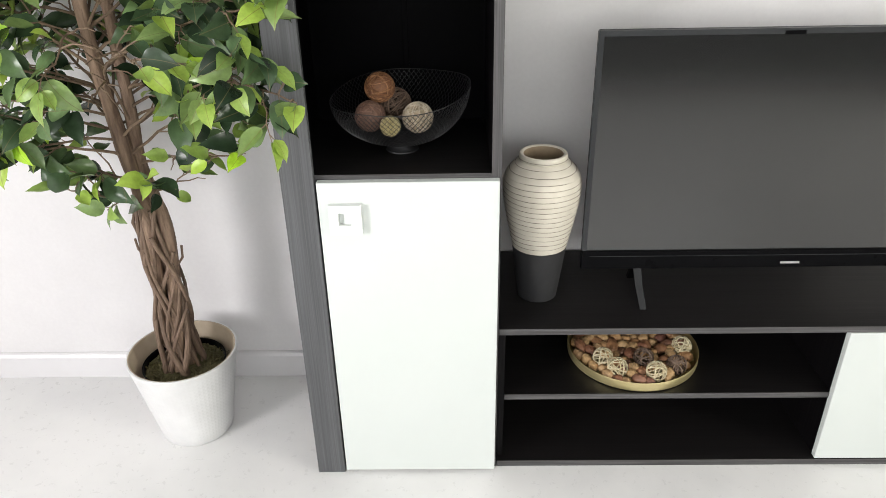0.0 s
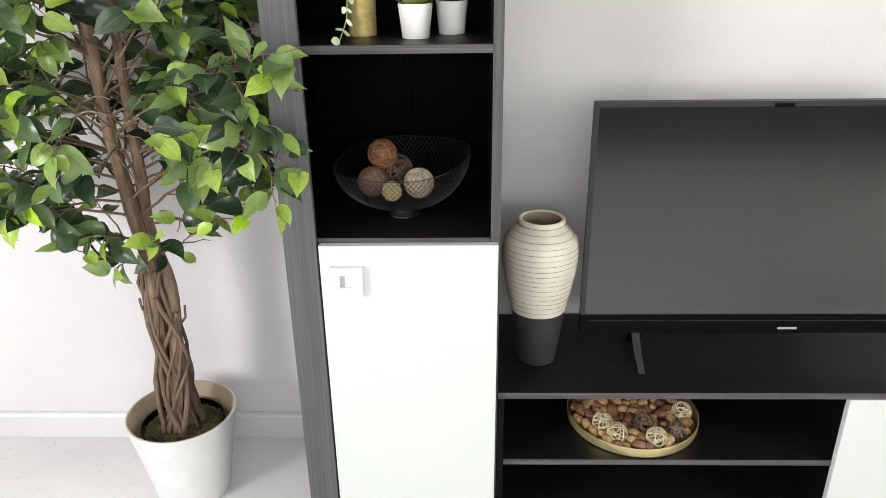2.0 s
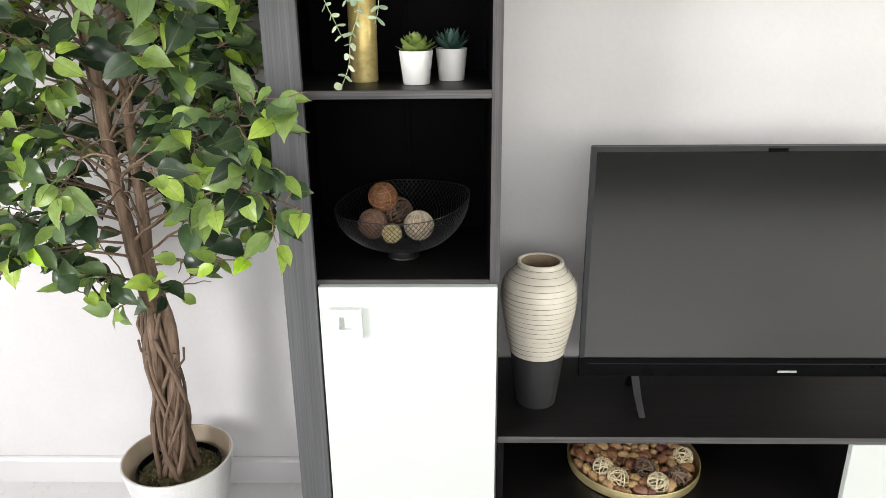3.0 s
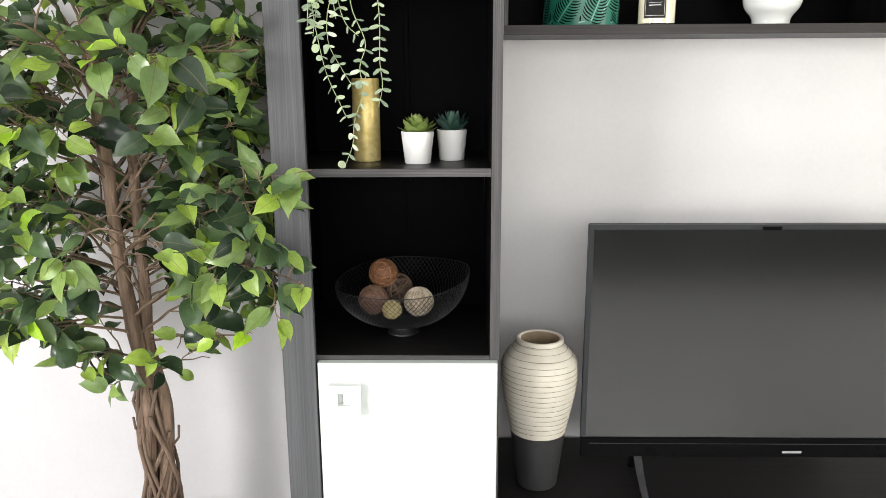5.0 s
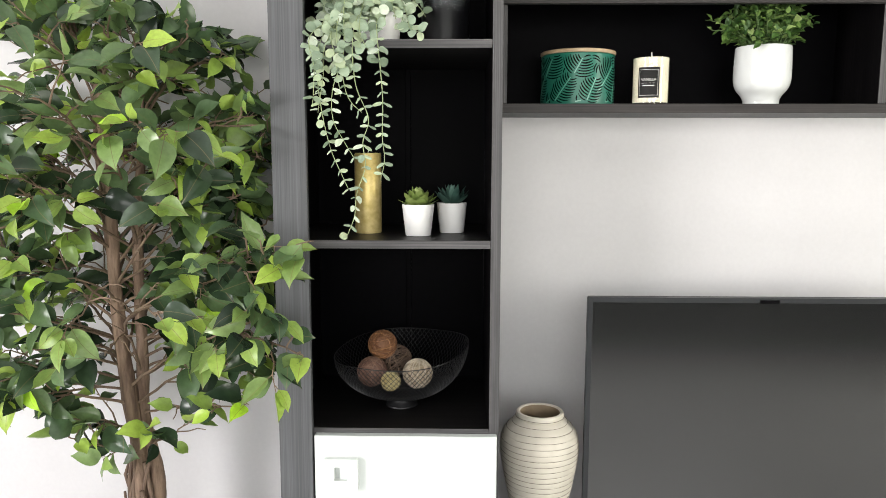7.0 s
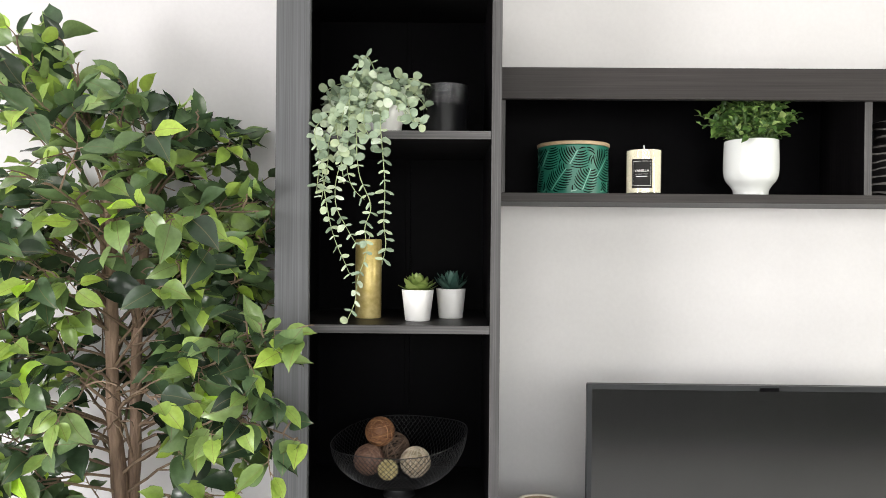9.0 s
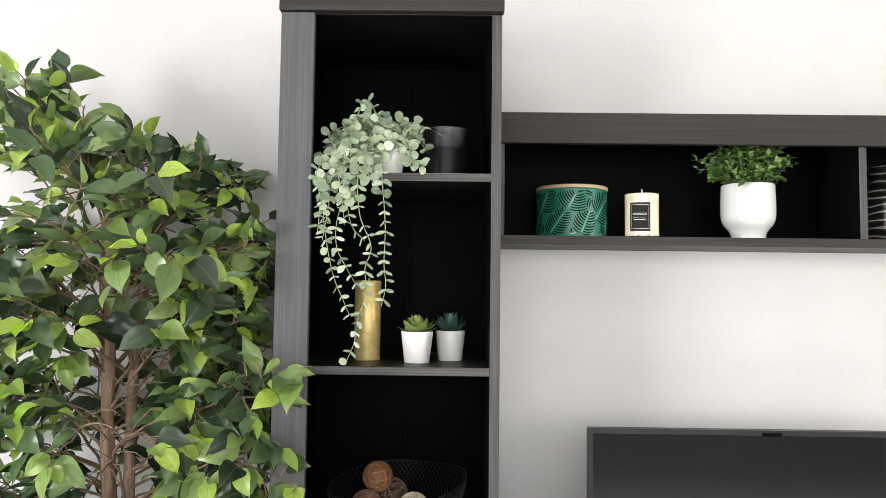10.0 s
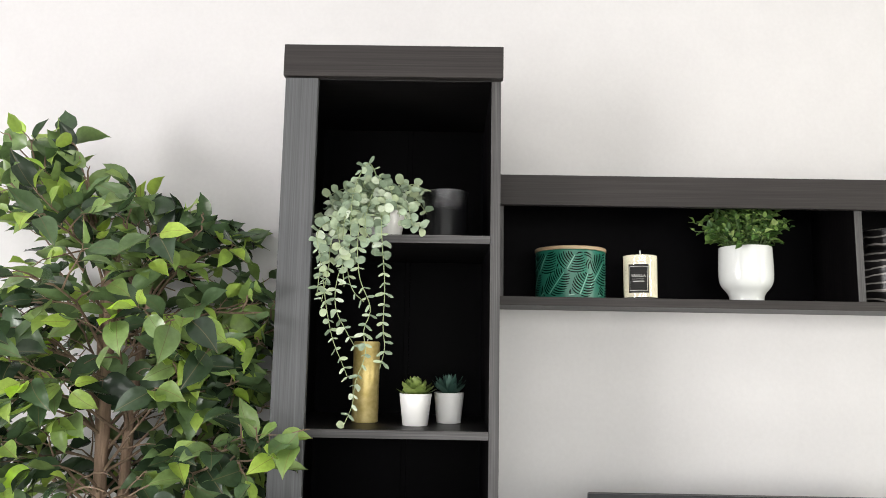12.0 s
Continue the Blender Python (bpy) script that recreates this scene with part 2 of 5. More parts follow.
# ---- hanging wall shelf ----
def wall_shelf():
    w = thing("wall_shelf", (0, 0, 1.453), "long black ash wall shelf with open compartments", "shelf")
    F, B, E = 0.18, 0.386, 1.35
    board("bottom_panel", False, 0.004, E, F, B, -0.001, 0.019, parent=w, band=STRIP_X)
    board("top_panel", False, 0.004, E, F, B, 0.278, 0.295, parent=w)
    slab("front_strip", STRIP_X, 0.004, E, F - 0.018, F - 0.0005, 0.2265, 0.296, parent=w, bevel=0.001)
    board("side_panel", True, 0.004, 0.020, F + 0.001, B, 0.0195, 0.2775, parent=w)
    board("side_panel", True, E - 0.016, E, F + 0.001, B, 0.0195, 0.2775, parent=w)
    board("divider", True, 0.820, 0.837, F + 0.001, B, 0.0195, 0.2775, parent=w)
    slab("back_panel", BACK, 0.0205, E - 0.0165, B - 0.008, B - 0.004, 0.0195, 0.2775, parent=w, bevel=0)
    return w


wall_shelf()


# ---- television ----
SCREEN = speckled("dark_screen_glass", (0.0040, 0.0045, 0.0046), (0.0050, 0.0056, 0.0056), 30, 0.16, 0, 0, spec=1.0, rough_var=0.01)
SCREEN.node_tree.nodes["Principled BSDF"].inputs["IOR"].default_value = 1.53
TV_BLACK = speckled("black_plastic", (0.0015, 0.0015, 0.002), (0.003, 0.003, 0.0035), 200, 0.3, 0, 0.05, 0.0003, spec=0.05)
TV_FOOT = speckled("black_gloss_plastic", (0.002, 0.002, 0.0025), (0.0035, 0.0035, 0.004), 200, 0.16, 0, 0, spec=0.12)
TV_EDGE = speckled("dark_grey_bezel", (0.016, 0.0172, 0.019), (0.022, 0.0236, 0.026), 200, 0.35, 0, 0.03, spec=0.35)
SILVER = speckled("silver_print", (0.42, 0.42, 0.42), (0.5, 0.5, 0.5), 100, 0.4, 0.4, 0)


def television():
    t = thing("television", (0.681, 0.13, 0.4192), "flat black television, switched off, on splayed feet", "television")
    W, Y0, Y1, Z0, Z1 = 0.4845, -0.014, 0.012, 0.090, 0.637
    part("rear_housing", box(box(bmesh.new(), -W + 0.002, W - 0.002, -0.008, Y1, Z0, Z1 - 0.001, bevel=0.003), -0.34, 0.34, Y1 - 0.001, 0.055, Z0 + 0.02, Z0 + 0.30, bevel=0.012), TV_BLACK, t)
    bm = bmesh.new()
    b = 0.0115
    box(bm, -W, -W + b, Y0, -0.0085, Z0 + 0.048, Z1, bevel=0.0006)
    box(bm, W - b, W, Y0, -0.0085, Z0 + 0.048, Z1, bevel=0.0006)
    box(bm, -W + b, W - b, Y0, -0.0085, Z1 - b, Z1, bevel=0.0006)
    part("bezel", bm, TV_EDGE, t, "thin dark grey bezel")
    slab("screen", SCREEN, -W + b, W - b, Y0 + 0.002, -0.0086, Z0 + 0.048, Z1 - b, parent=t, label="dark reflecting screen", bevel=0)
    slab("lower_bar", TV_BLACK, -W, W, Y0 - 0.002, -0.0086, Z0, Z0 + 0.0475, parent=t, bevel=0.002)
    # lip of the bar, its highlight line put in as lighter grey
    slab("lip_highlight", TV_EDGE, -W + 0.02, W - 0.02, Y0 - 0.0035, Y0 - 0.0021, Z0 + 0.0335, Z0 + 0.0347, parent=t, bevel=0)
    slab("badge", SILVER, -0.022, 0.022, Y0 - 0.0026, Y0 - 0.0021, Z0 + 0.011, Z0 + 0.0165, parent=t, label="small silver badge", bevel=0)
    slab("sensor", TV_BLACK, -0.115, -0.073, Y0 - 0.0012, Y0 - 0.0002, Z1 - 0.0125, Z1 - 0.0045, parent=t, bevel=0.0003)
    for sx in (-1, 1):
        bm = bmesh.new()
        for end in (-0.046, 0.10):
            x0, x1 = sx * 0.352, sx * 0.336
            top, mid, tip = Vector((x0, 0.0, Z0 + 0.012)), Vector((x0 * 0.6 + x1 * 0.4, end * 0.45, Z0 * 0.55)), Vector((x1, end, 0.0))
            for p, q, s0, s1 in ((top, mid, 0.0095, 0.0085), (mid, tip, 0.0085, 0.0075)):
                rows = [[bm.verts.new(r + Vector((dx * s, dy, 0))) for dx, dy in ((-1, -0.006), (1, -0.006), (1, 0.006), (-1, 0.006))] for r, s in ((p, s0), (q, s1))]
                for k in range(4):
                    bm.faces.new((rows[0][k], rows[0][(k + 1) % 4], rows[1][(k + 1) % 4], rows[1][k]))
                bm.faces.new(rows[0])
                bm.faces.new(rows[1][::-1])
        part("foot", bm, TV_FOOT, t)
    return t


television()


# ---- vase on the stand ----
CERAMIC = speckled("cream_ceramic", (0.54, 0.50, 0.42), (0.64, 0.60, 0.515), 40, 0.55, 0, 0.15, 0.0006)
CHARCOAL = speckled("matt_charcoal_glaze", (0.019, 0.019, 0.020), (0.030, 0.030, 0.032), 60, 0.55, 0, 0.12, 0.0006)
VASE_INSIDE = speckled("unglazed_tan_clay", (0.26, 0.195, 0.125), (0.34, 0.26, 0.17), 50, 0.75, 0, 0.2)
GROOVE = speckled("brown_groove", (0.10, 0.08, 0.06), (0.16, 0.13, 0.10), 60, 0.7)


def smooth_profile(keys, n):
    """Samples a (height, radius) curve evenly in height, smoothly."""
    hs, rs = [k[0] for k in keys], [k[1] for k in keys]
    out = []
    for i in range(n + 1):
        h = hs[0] + (hs[-1] - hs[0]) * i / n
        j = max(k for k in range(len(hs)) if hs[k] <= h + 1e-9)
        j = min(j, len(hs) - 2)
        u = (h - hs[j]) / (hs[j + 1] - hs[j])
        m = lambda k: (rs[min(k + 1, len(rs) - 1)] - rs[max(k - 1, 0)]) / (hs[min(k + 1, len(hs) - 1)] - hs[max(k - 1, 0)])
        d = hs[j + 1] - hs[j]
        r = (2 * u**3 - 3 * u**2 + 1) * rs[j] + (u**3 - 2 * u**2 + u) * d * m(j) + (-2 * u**3 + 3 * u**2) * rs[j + 1] + (u**3 - u**2) * d * m(j + 1)
        out.append((r, h))
    return out


def ribbed_vase():
    v = thing("vase", (0.1025, 0.158, 0.4194), "tall cream ceramic vase with thin grooves and a charcoal base", "vase")
    keys = ((0.0, 0.047), (0.06, 0.0545), (0.137, 0.0645), (0.21, 0.079), (0.265, 0.088), (0.295, 0.0885), (0.320, 0.083), (0.338, 0.0690), (0.351, 0.0555))
    full = smooth_profile(keys, 240)
    low = [p for p in full if p[1] <= 0.1375]
    part("base", lathe(bmesh.new(), [(0, 0)] + [(low[0][0] - 0.002, 0.0)] + [(r, max(h, 0.002)) for r, h in low[1:]] + [(low[-1][0] - 0.004, 0.1376)], 64), CHARCOAL, v, "matt charcoal lower part", True)
    lines = [0.152 + 0.0128 * i for i in range(17)]
    up = []
    for r, h in full:
        if h > 0.1378:
            g = min(abs(h - k) for k in lines)
            up.append((r - (0.0008 if g < 0.0009 else 0.0), h))
    up = [(up[0][0] - 0.004, 0.1378)] + up + [(0.0530, 0.3525), (0.0542, 0.356), (0.0545, 0.362), (0.0520, 0.3665), (0.0475, 0.367), (0.0445, 0.364)]
    part("body", lathe(bmesh.new(), up, 64), CERAMIC, v, "cream glazed upper part", True)
    part("inside", lathe(bmesh.new(), [(0.0445, 0.3642), (0.043, 0.345), (0.058, 0.32), (0.068, 0.27), (0.0, 0.20)], 48), VASE_INSIDE, v, "unglazed tan inside", True)
    for k in lines:
        bm = bmesh.new()
        r = min(full, key=lambda p: abs(p[1] - k))[0] - 0.0006
        tube(bm, [(r * math.cos(a), r * math.sin(a), k + 0.0006 * math.sin(3 * a + 40 * k)) for a in [2 * math.pi * i / 64 for i in range(64)]], 0.0005, 5, True)
        part("groove", bm, GROOVE, v, "thin brown groove", True)


ribbed_vase()


# ---- tray with nuts and wicker balls ----
GOLD_TRAY = speckled("pale_gold_metal", (0.50, 0.42, 0.20), (0.62, 0.53, 0.28), 25, 0.35, 0.7, 0.05)


def random_colour(name, stops, scale, rough=0.5, bumps=0.4, dist=0.002, stretch=(1, 1, 1)):
    """Colour that differs from object to object and from island to island, with grain."""
    m, nt, b = material(name, rough)
    info = node(nt, "ShaderNodeObjectInfo")
    geo = node(nt, "ShaderNodeNewGeometry")
    s = node(nt, "ShaderNodeMath", {0: info.outputs["Random"], 1: geo.outputs["Random Per Island"]}, operation="ADD")
    f = node(nt, "ShaderNodeMath", {0: s.outputs[0]}, operation="FRACT")
    col = ramp(nt, f.outputs[0], stops)
    n = noise_tex(nt, mapped(nt, stretch), scale, 5, 0.6)
    shade = node(nt, "ShaderNodeMapRange", {"Value": n, "From Min": 0.3, "From Max": 0.7, "To Min": 0.72, "To Max": 1.2})
    mx = node(nt, "ShaderNodeVectorMath", {0: col, "Scale": shade.outputs[0]}, operation="SCALE")
    nt.links.new(mx.outputs[0], b.inputs["Base Color"])
    if bumps:
        bump(nt, b, n, bumps, dist)
    return m


NUT = random_colour("nut_shell", ((0.0, (0.24, 0.10, 0.055)), (0.3, (0.42, 0.23, 0.10)), (0.65, (0.56, 0.36, 0.17)), (0.85, (0.46, 0.29, 0.15)), (1.0, (0.18, 0.07, 0.05))), 130, 0.48, 0.9, 0.004)
WICKER_PALE = random_colour("pale_wicker", ((0.0, (0.42, 0.34, 0.19)), (0.5, (0.58, 0.50, 0.32)), (1.0, (0.70, 0.63, 0.45))), 140, 0.6, 0.3)
WICKER_DARK = random_colour("brown_wicker", ((0.0, (0.07, 0.042, 0.028)), (0.6, (0.15, 0.10, 0.07)), (1.0, (0.25, 0.17, 0.12))), 140, 0.6, 0.3)
WICKER_BROWN = random_colour("red_brown_vine", ((0.0, (0.10, 0.05, 0.035)), (0.6, (0.20, 0.11, 0.075)), (1.0, (0.30, 0.18, 0.13))), 140, 0.6, 0.3)
WICKER_ROPE = random_colour("cream_cord", ((0.0, (0.34, 0.27, 0.18)), (0.5, (0.52, 0.44, 0.33)), (1.0, (0.66, 0.59, 0.47))), 140, 0.6, 0.3)
WICKER_RUST = random_colour("rust_wicker", ((0.0, (0.11, 0.042, 0.018)), (0.6, (0.22, 0.095, 0.038)), (1.0, (0.36, 0.18, 0.08))), 140, 0.6, 0.3)
WICKER_OLIVE = random_colour("olive_wicker", ((0.0, (0.24, 0.19, 0.07)), (0.6, (0.42, 0.35, 0.16)), (1.0, (0.55, 0.48, 0.27))), 140, 0.6, 0.3)


def round_tray():
    t = thing("tray", (0.360, 0.184, 0.2182), "round pale gold metal tray of nuts and wicker balls", "tray")
    R = 0.166
    part("dish", lathe(bmesh.new(), [(0, 0), (R - 0.008, 0), (R - 0.002, 0.003), (R, 0.010), (R, 0.027), (R - 0.001, 0.028), (R - 0.002, 0.027), (R - 0.003, 0.010), (R - 0.010, 0.003), (0, 0.003)], 96), GOLD_TRAY, t, smooth=True)


round_tray()


def nut_mesh(seed):
    rnd = random.Random(seed)
    bm = bmesh.new()
    bmesh.ops.create_icosphere(bm, subdivisions=3, radius=1)
    long, flat = rnd.uniform(1.15, 1.6), rnd.uniform(0.8, 0.95)
    off = Vector((rnd.random() * 9, rnd.random() * 9, 3))
    for v in bm.verts:
        n = noise.noise(v.co * 1.3 + off) * 0.12 + noise.noise(v.co * 4 + off) * 0.03
        seam = -0.05 * math.exp(-((v.co.y / 0.08) ** 2))
        v.co *= 1 + n + seam
        v.co = Vector((v.co.x * long, v.co.y, v.co.z * flat)) * 0.0125
        v.co.x += 0.10 * abs(v.co.y)
    return mesh_of(bm, "nut", NUT, True)


NUTS = [nut_mesh(i) for i in range(6)]


def wicker_mesh(name, mat, R, turns, wire, seed, k=5):
    """Great circles of cane wound round a ball at random."""
    rnd = random.Random(seed)
    bm = bmesh.new()
    for _ in range(turns):
        ax = Vector((rnd.gauss(0, 1), rnd.gauss(0, 1), rnd.gauss(0, 1))).normalized()
        u = ax.orthogonal().normalized()
        w = ax.cross(u)
        tilt, rr = rnd.uniform(-0.35, 0.35), R * rnd.uniform(0.95, 1.0)
        ph = rnd.random() * 6
        pts = []
        for i in range(22):
            a = 2 * math.pi * i / 22
            p = u * math.cos(a) + w * math.sin(a) + ax * (tilt + 0.08 * math.sin(2 * a + ph))
            pts.append(p.normalized() * rr)
        tube(bm, pts, wire * rnd.uniform(0.7, 1.2), k, True)
    return mesh_of(bm, name, mat, True)


def ball(at, mesh, label, spin, group=""):
    ob = new("wicker_ball", mesh)
    ob.matrix_world = pose(*at, *spin)
    return tagged(ob, label, "ornament", group)


def fill_tray():
    rnd = random.Random(11)
    cx, cy, z = 0.360, 0.184, 0.2214
    placed = []
    pale = wicker_mesh("pale_wicker_ball", WICKER_PALE, 0.025, 16, 0.0014, 3)
    brown = wicker_mesh("brown_wicker_ball", WICKER_DARK, 0.025, 18, 0.0014, 4)
    light, dim = "small open ball of pale cane", "small open ball of brown cane"
    for x, y, r, me, lab in ((-0.086, -0.058, 0.025, pale, light), (-0.058, -0.100, 0.025, pale, light), (0.034, -0.117, 0.025, pale, light), (0.016, -0.060, 0.025, brown, dim), (0.090, -0.092, 0.025, brown, dim), (0.124, -0.012, 0.025, pale, light), (0.07, 0.09, 0.025, brown, dim)):
        placed.append((x, y, r))
        ball((cx + x, cy + y, z + r - 0.0005), me, lab, (rnd.random() * 360, rnd.random() * 360, 0), "balls on the tray")
    n = tries = 0
    while n < 110 and tries < 20000:
        tries += 1
        a, q = rnd.random() * 2 * math.pi, 0.145 * math.sqrt(rnd.random())
        x, y = q * math.cos(a), q * math.sin(a)
        if any((x - px) ** 2 + (y - py) ** 2 < (0.0115 + r * 0.74) ** 2 for px, py, r in placed):
            continue
        placed.append((x, y, 0.0128))
        ob = new("nut", NUTS[n % 6])
        s = rnd.uniform(0.92, 1.25)
        ob.matrix_world = pose(cx + x, cy + y, z + 0.0105 * s + rnd.choice((0, 0, 0.004)), rnd.uniform(-25, 25), rnd.uniform(-20, 20), rnd.random() * 360) @ Matrix.Diagonal((s, s, s, 1))
        tagged(ob, "brown whole nut in its shell on a gold tray", "nut", "nuts on the tray")
        n += 1


fill_tray()


# ---- wire bowl and its balls ----
BLACK_WIRE = speckled("black_coated_wire", (0.010, 0.010, 0.011), (0.018, 0.018, 0.019), 80, 0.35, 0, 0, spec=0.35)


def wire_bowl():
    at = (-0.210, 0.147, 0.8018)
    b = thing("wire_bowl", at, "black wire mesh bowl with a wavy rim, holding balls", "bowl")
    R, H, low = 0.150, 0.131, 0.026

    def shell(az, s):
        top = H + 0.015 * math.cos(az - radians(38)) + 0.004 * math.cos(3 * az)
        r = 0.036 + (R - 0.036) * math.sin(s * math.pi / 2) ** 0.95
        return Vector((r * math.cos(az), r * math.sin(az), low + (top - low) * (1 - math.cos(s * math.pi / 2)) ** 0.9))

    for sgn in (1, -1):
        for i in range(84):
            a0 = 2 * math.pi * i / 84
            part("wire", tube(bmesh.new(), [shell(a0 + sgn * 0.85 * k / 13, k / 13) for k in range(14)], 0.0006, 4), BLACK_WIRE, b, smooth=True)
    part("rim", tube(bmesh.new(), [shell(2 * math.pi * i / 80, 1) for i in range(80)], 0.0009, 6, True), BLACK_WIRE, b, smooth=True)
    part("foot_ring", lathe(bmesh.new(), [(0.034, 0.0), (0.036, 0.001), (0.0355, 0.004), (0.027, 0.010), (0.025, 0.018), (0.037, 0.0265), (0.034, 0.0265), (0.022, 0.018), (0.024, 0.010), (0.032, 0.002), (0.034, 0)], 40), BLACK_WIRE, b, smooth=True)
    part("inner_plate", lathe(bmesh.new(), [(0, 0.0262), (0.036, 0.0262), (0.038, 0.0275), (0.036, 0.0285), (0, 0.0285)], 40), BLACK_WIRE, b, smooth=True)


wire_bowl()


def solid_ball(name, mat, R, seed, rough=0.04):
    """A ball wound closely: a knobbly core under many strands."""
    bm = bmesh.new()
    bmesh.ops.create_icosphere(bm, subdivisions=3, radius=R * 0.94)
    for v in bm.verts:
        v.co *= 1 + rough * noise.noise(v.co * 90 + Vector((seed, 0, 0)))
    rnd = random.Random(seed)
    for _ in range(34):
        ax = Vector((rnd.gauss(0, 1), rnd.gauss(0, 1), rnd.gauss(0, 1))).normalized()
        u = ax.orthogonal().normalized()
        w = ax.cross(u)
        t = rnd.uniform(-0.7, 0.7)
        pts = [(u * math.cos(a) + w * math.sin(a) + ax * t).normalized() * R * rnd.uniform(0.955, 0.975) for a in [2 * math.pi * i / 20 for i in range(20)]]
        tube(bm, pts, R * 0.035, 4, True)
    return mesh_of(bm, name, mat, True)


ball((-0.276, 0.140, 0.880), solid_ball("rust_ball", WICKER_BROWN, 0.034, 1), "ball of reddish brown vine in a wire bowl", (10, 40, 0), "balls in the bowl")
ball((-0.230, 0.095, 0.872), solid_ball("olive_ball", WICKER_OLIVE, 0.022, 2), "small ball of olive gold cane in a wire bowl", (60, 0, 20), "balls in the bowl")
ball((-0.174, 0.140, 0.876), solid_ball("cream_ball", WICKER_ROPE, 0.034, 3), "ball of cream cord in a wire bowl", (0, 30, 70), "balls in the bowl")
ball((-0.224, 0.180, 0.896), wicker_mesh("open_ball", WICKER_DARK, 0.034, 30, 0.0013, 9), "open ball of dark brown cane in a wire bowl", (0, 0, 0), "balls in the bowl")
ball((-0.254, 0.160, 0.937), solid_ball("copper_ball", WICKER_RUST, 0.033, 5), "ball of glossy copper brown fibre on other balls", (0, 80, 0), "balls in the bowl")


# ---- candle, succulents on the second shelf ----
GOLD = speckled("brushed_gold_wax", (0.50, 0.37, 0.10), (0.82, 0.68, 0.32), 85, 0.38, 0.4, 0.5, 0.0010)
POT_WHITE = speckled("white_glazed_pot", (0.80, 0.79, 0.78), (0.84, 0.83, 0.82), 15, 0.35, 0, 0.02)
SOIL = speckled("dark_soil", (0.02, 0.014, 0.01), (0.06, 0.04, 0.025), 120, 0.9, 0, 0.8, 0.004)


def pillar_candle():
    c = thing("pillar_candle", (-0.2815, 0.150, 1.1918), "tall metallic gold pillar candle", "candle")
    r, h = 0.0290, 0.173
    part("wax", lathe(bmesh.new(), [(0, 0), (r - 0.001, 0), (r, 0.002), (r, h - 0.003), (r - 0.002, h), (r - 0.006, h - 0.001), (r - 0.009, h - 0.006), (0, h - 0.007)], 48), GOLD, c, smooth=True)
    part("wick", tube(bmesh.new(), ((0, 0, h - 0.008), (0.0005, 0, h), (0.002, 0, h + 0.006)), 0.001, 6), WHITE_PLASTIC, c, "white cotton wick")


pillar_candle()


def leaf_mesh(name, mat, L, W, droop=0.15, fold=0.12, n=6, tip=1.0, wave=0.0, seed=0, oval=False):
    """A leaf along +y from its stalk, upper side +z: pointed, folded at its midrib and bent along its length."""
    rnd = random.Random(seed)
    bm = bmesh.new()
    ph = rnd.random() * 6
    rows = []
    for i in range(n + 1):
        s = (1 - math.cos(math.pi * i / n)) / 2 if oval else i / n
        w = 0.5 * W * (math.sin(math.pi * s ** 0.82) ** 0.8 if 0 < s < 1 else 0) * (1 - 0.35 * tip * s * s)
        if oval:
            w = 0.5 * W * math.sqrt(max(0.0, 1 - (2 * s - 1) ** 2)) * (1.0 - 0.25 * tip * (1 - s))
        y = L * s
        z = -droop * L * s * s + wave * L * math.sin(5 * s + ph) * 0.2
        if w < 1e-6:
            rows.append([bm.verts.new((0, y, z))])
        else:
            k = wave * L * 0.25 * math.sin(9 * s + ph)
            rows.append([bm.verts.new((-w, y, z + fold * w + k)), bm.verts.new((-w * 0.5, y, z + fold * w * 0.25)), bm.verts.new((0, y, z - fold * w * 0.25)), bm.verts.new((w * 0.5, y, z + fold * w * 0.25)), bm.verts.new((w, y, z + fold * w - k))])
    for a, b in zip(rows, rows[1:]):
        for j in range(4):
            if len(a) == 1:
                bm.faces.new((a[0], b[j + 1], b[j]))
            elif len(b) == 1:
                bm.faces.new((a[j], a[j + 1], b[0]))
            else:
                bm.faces.new((a[j], a[j + 1], b[j + 1], b[j]))
    return mesh_of(bm, name, mat, True)


def along(d, up, at):
    """A pose at `at` whose y axis runs along d and whose z axis leans to up."""
    d = Vector(d).normalized()
    s = d.cross(Vector(up))
    if s.length < 1e-4:
        s = d.orthogonal()
    s.normalize()
    return Matrix.Translation(at) @ Matrix((s, d, s.cross(d))).transposed().to_4x4()


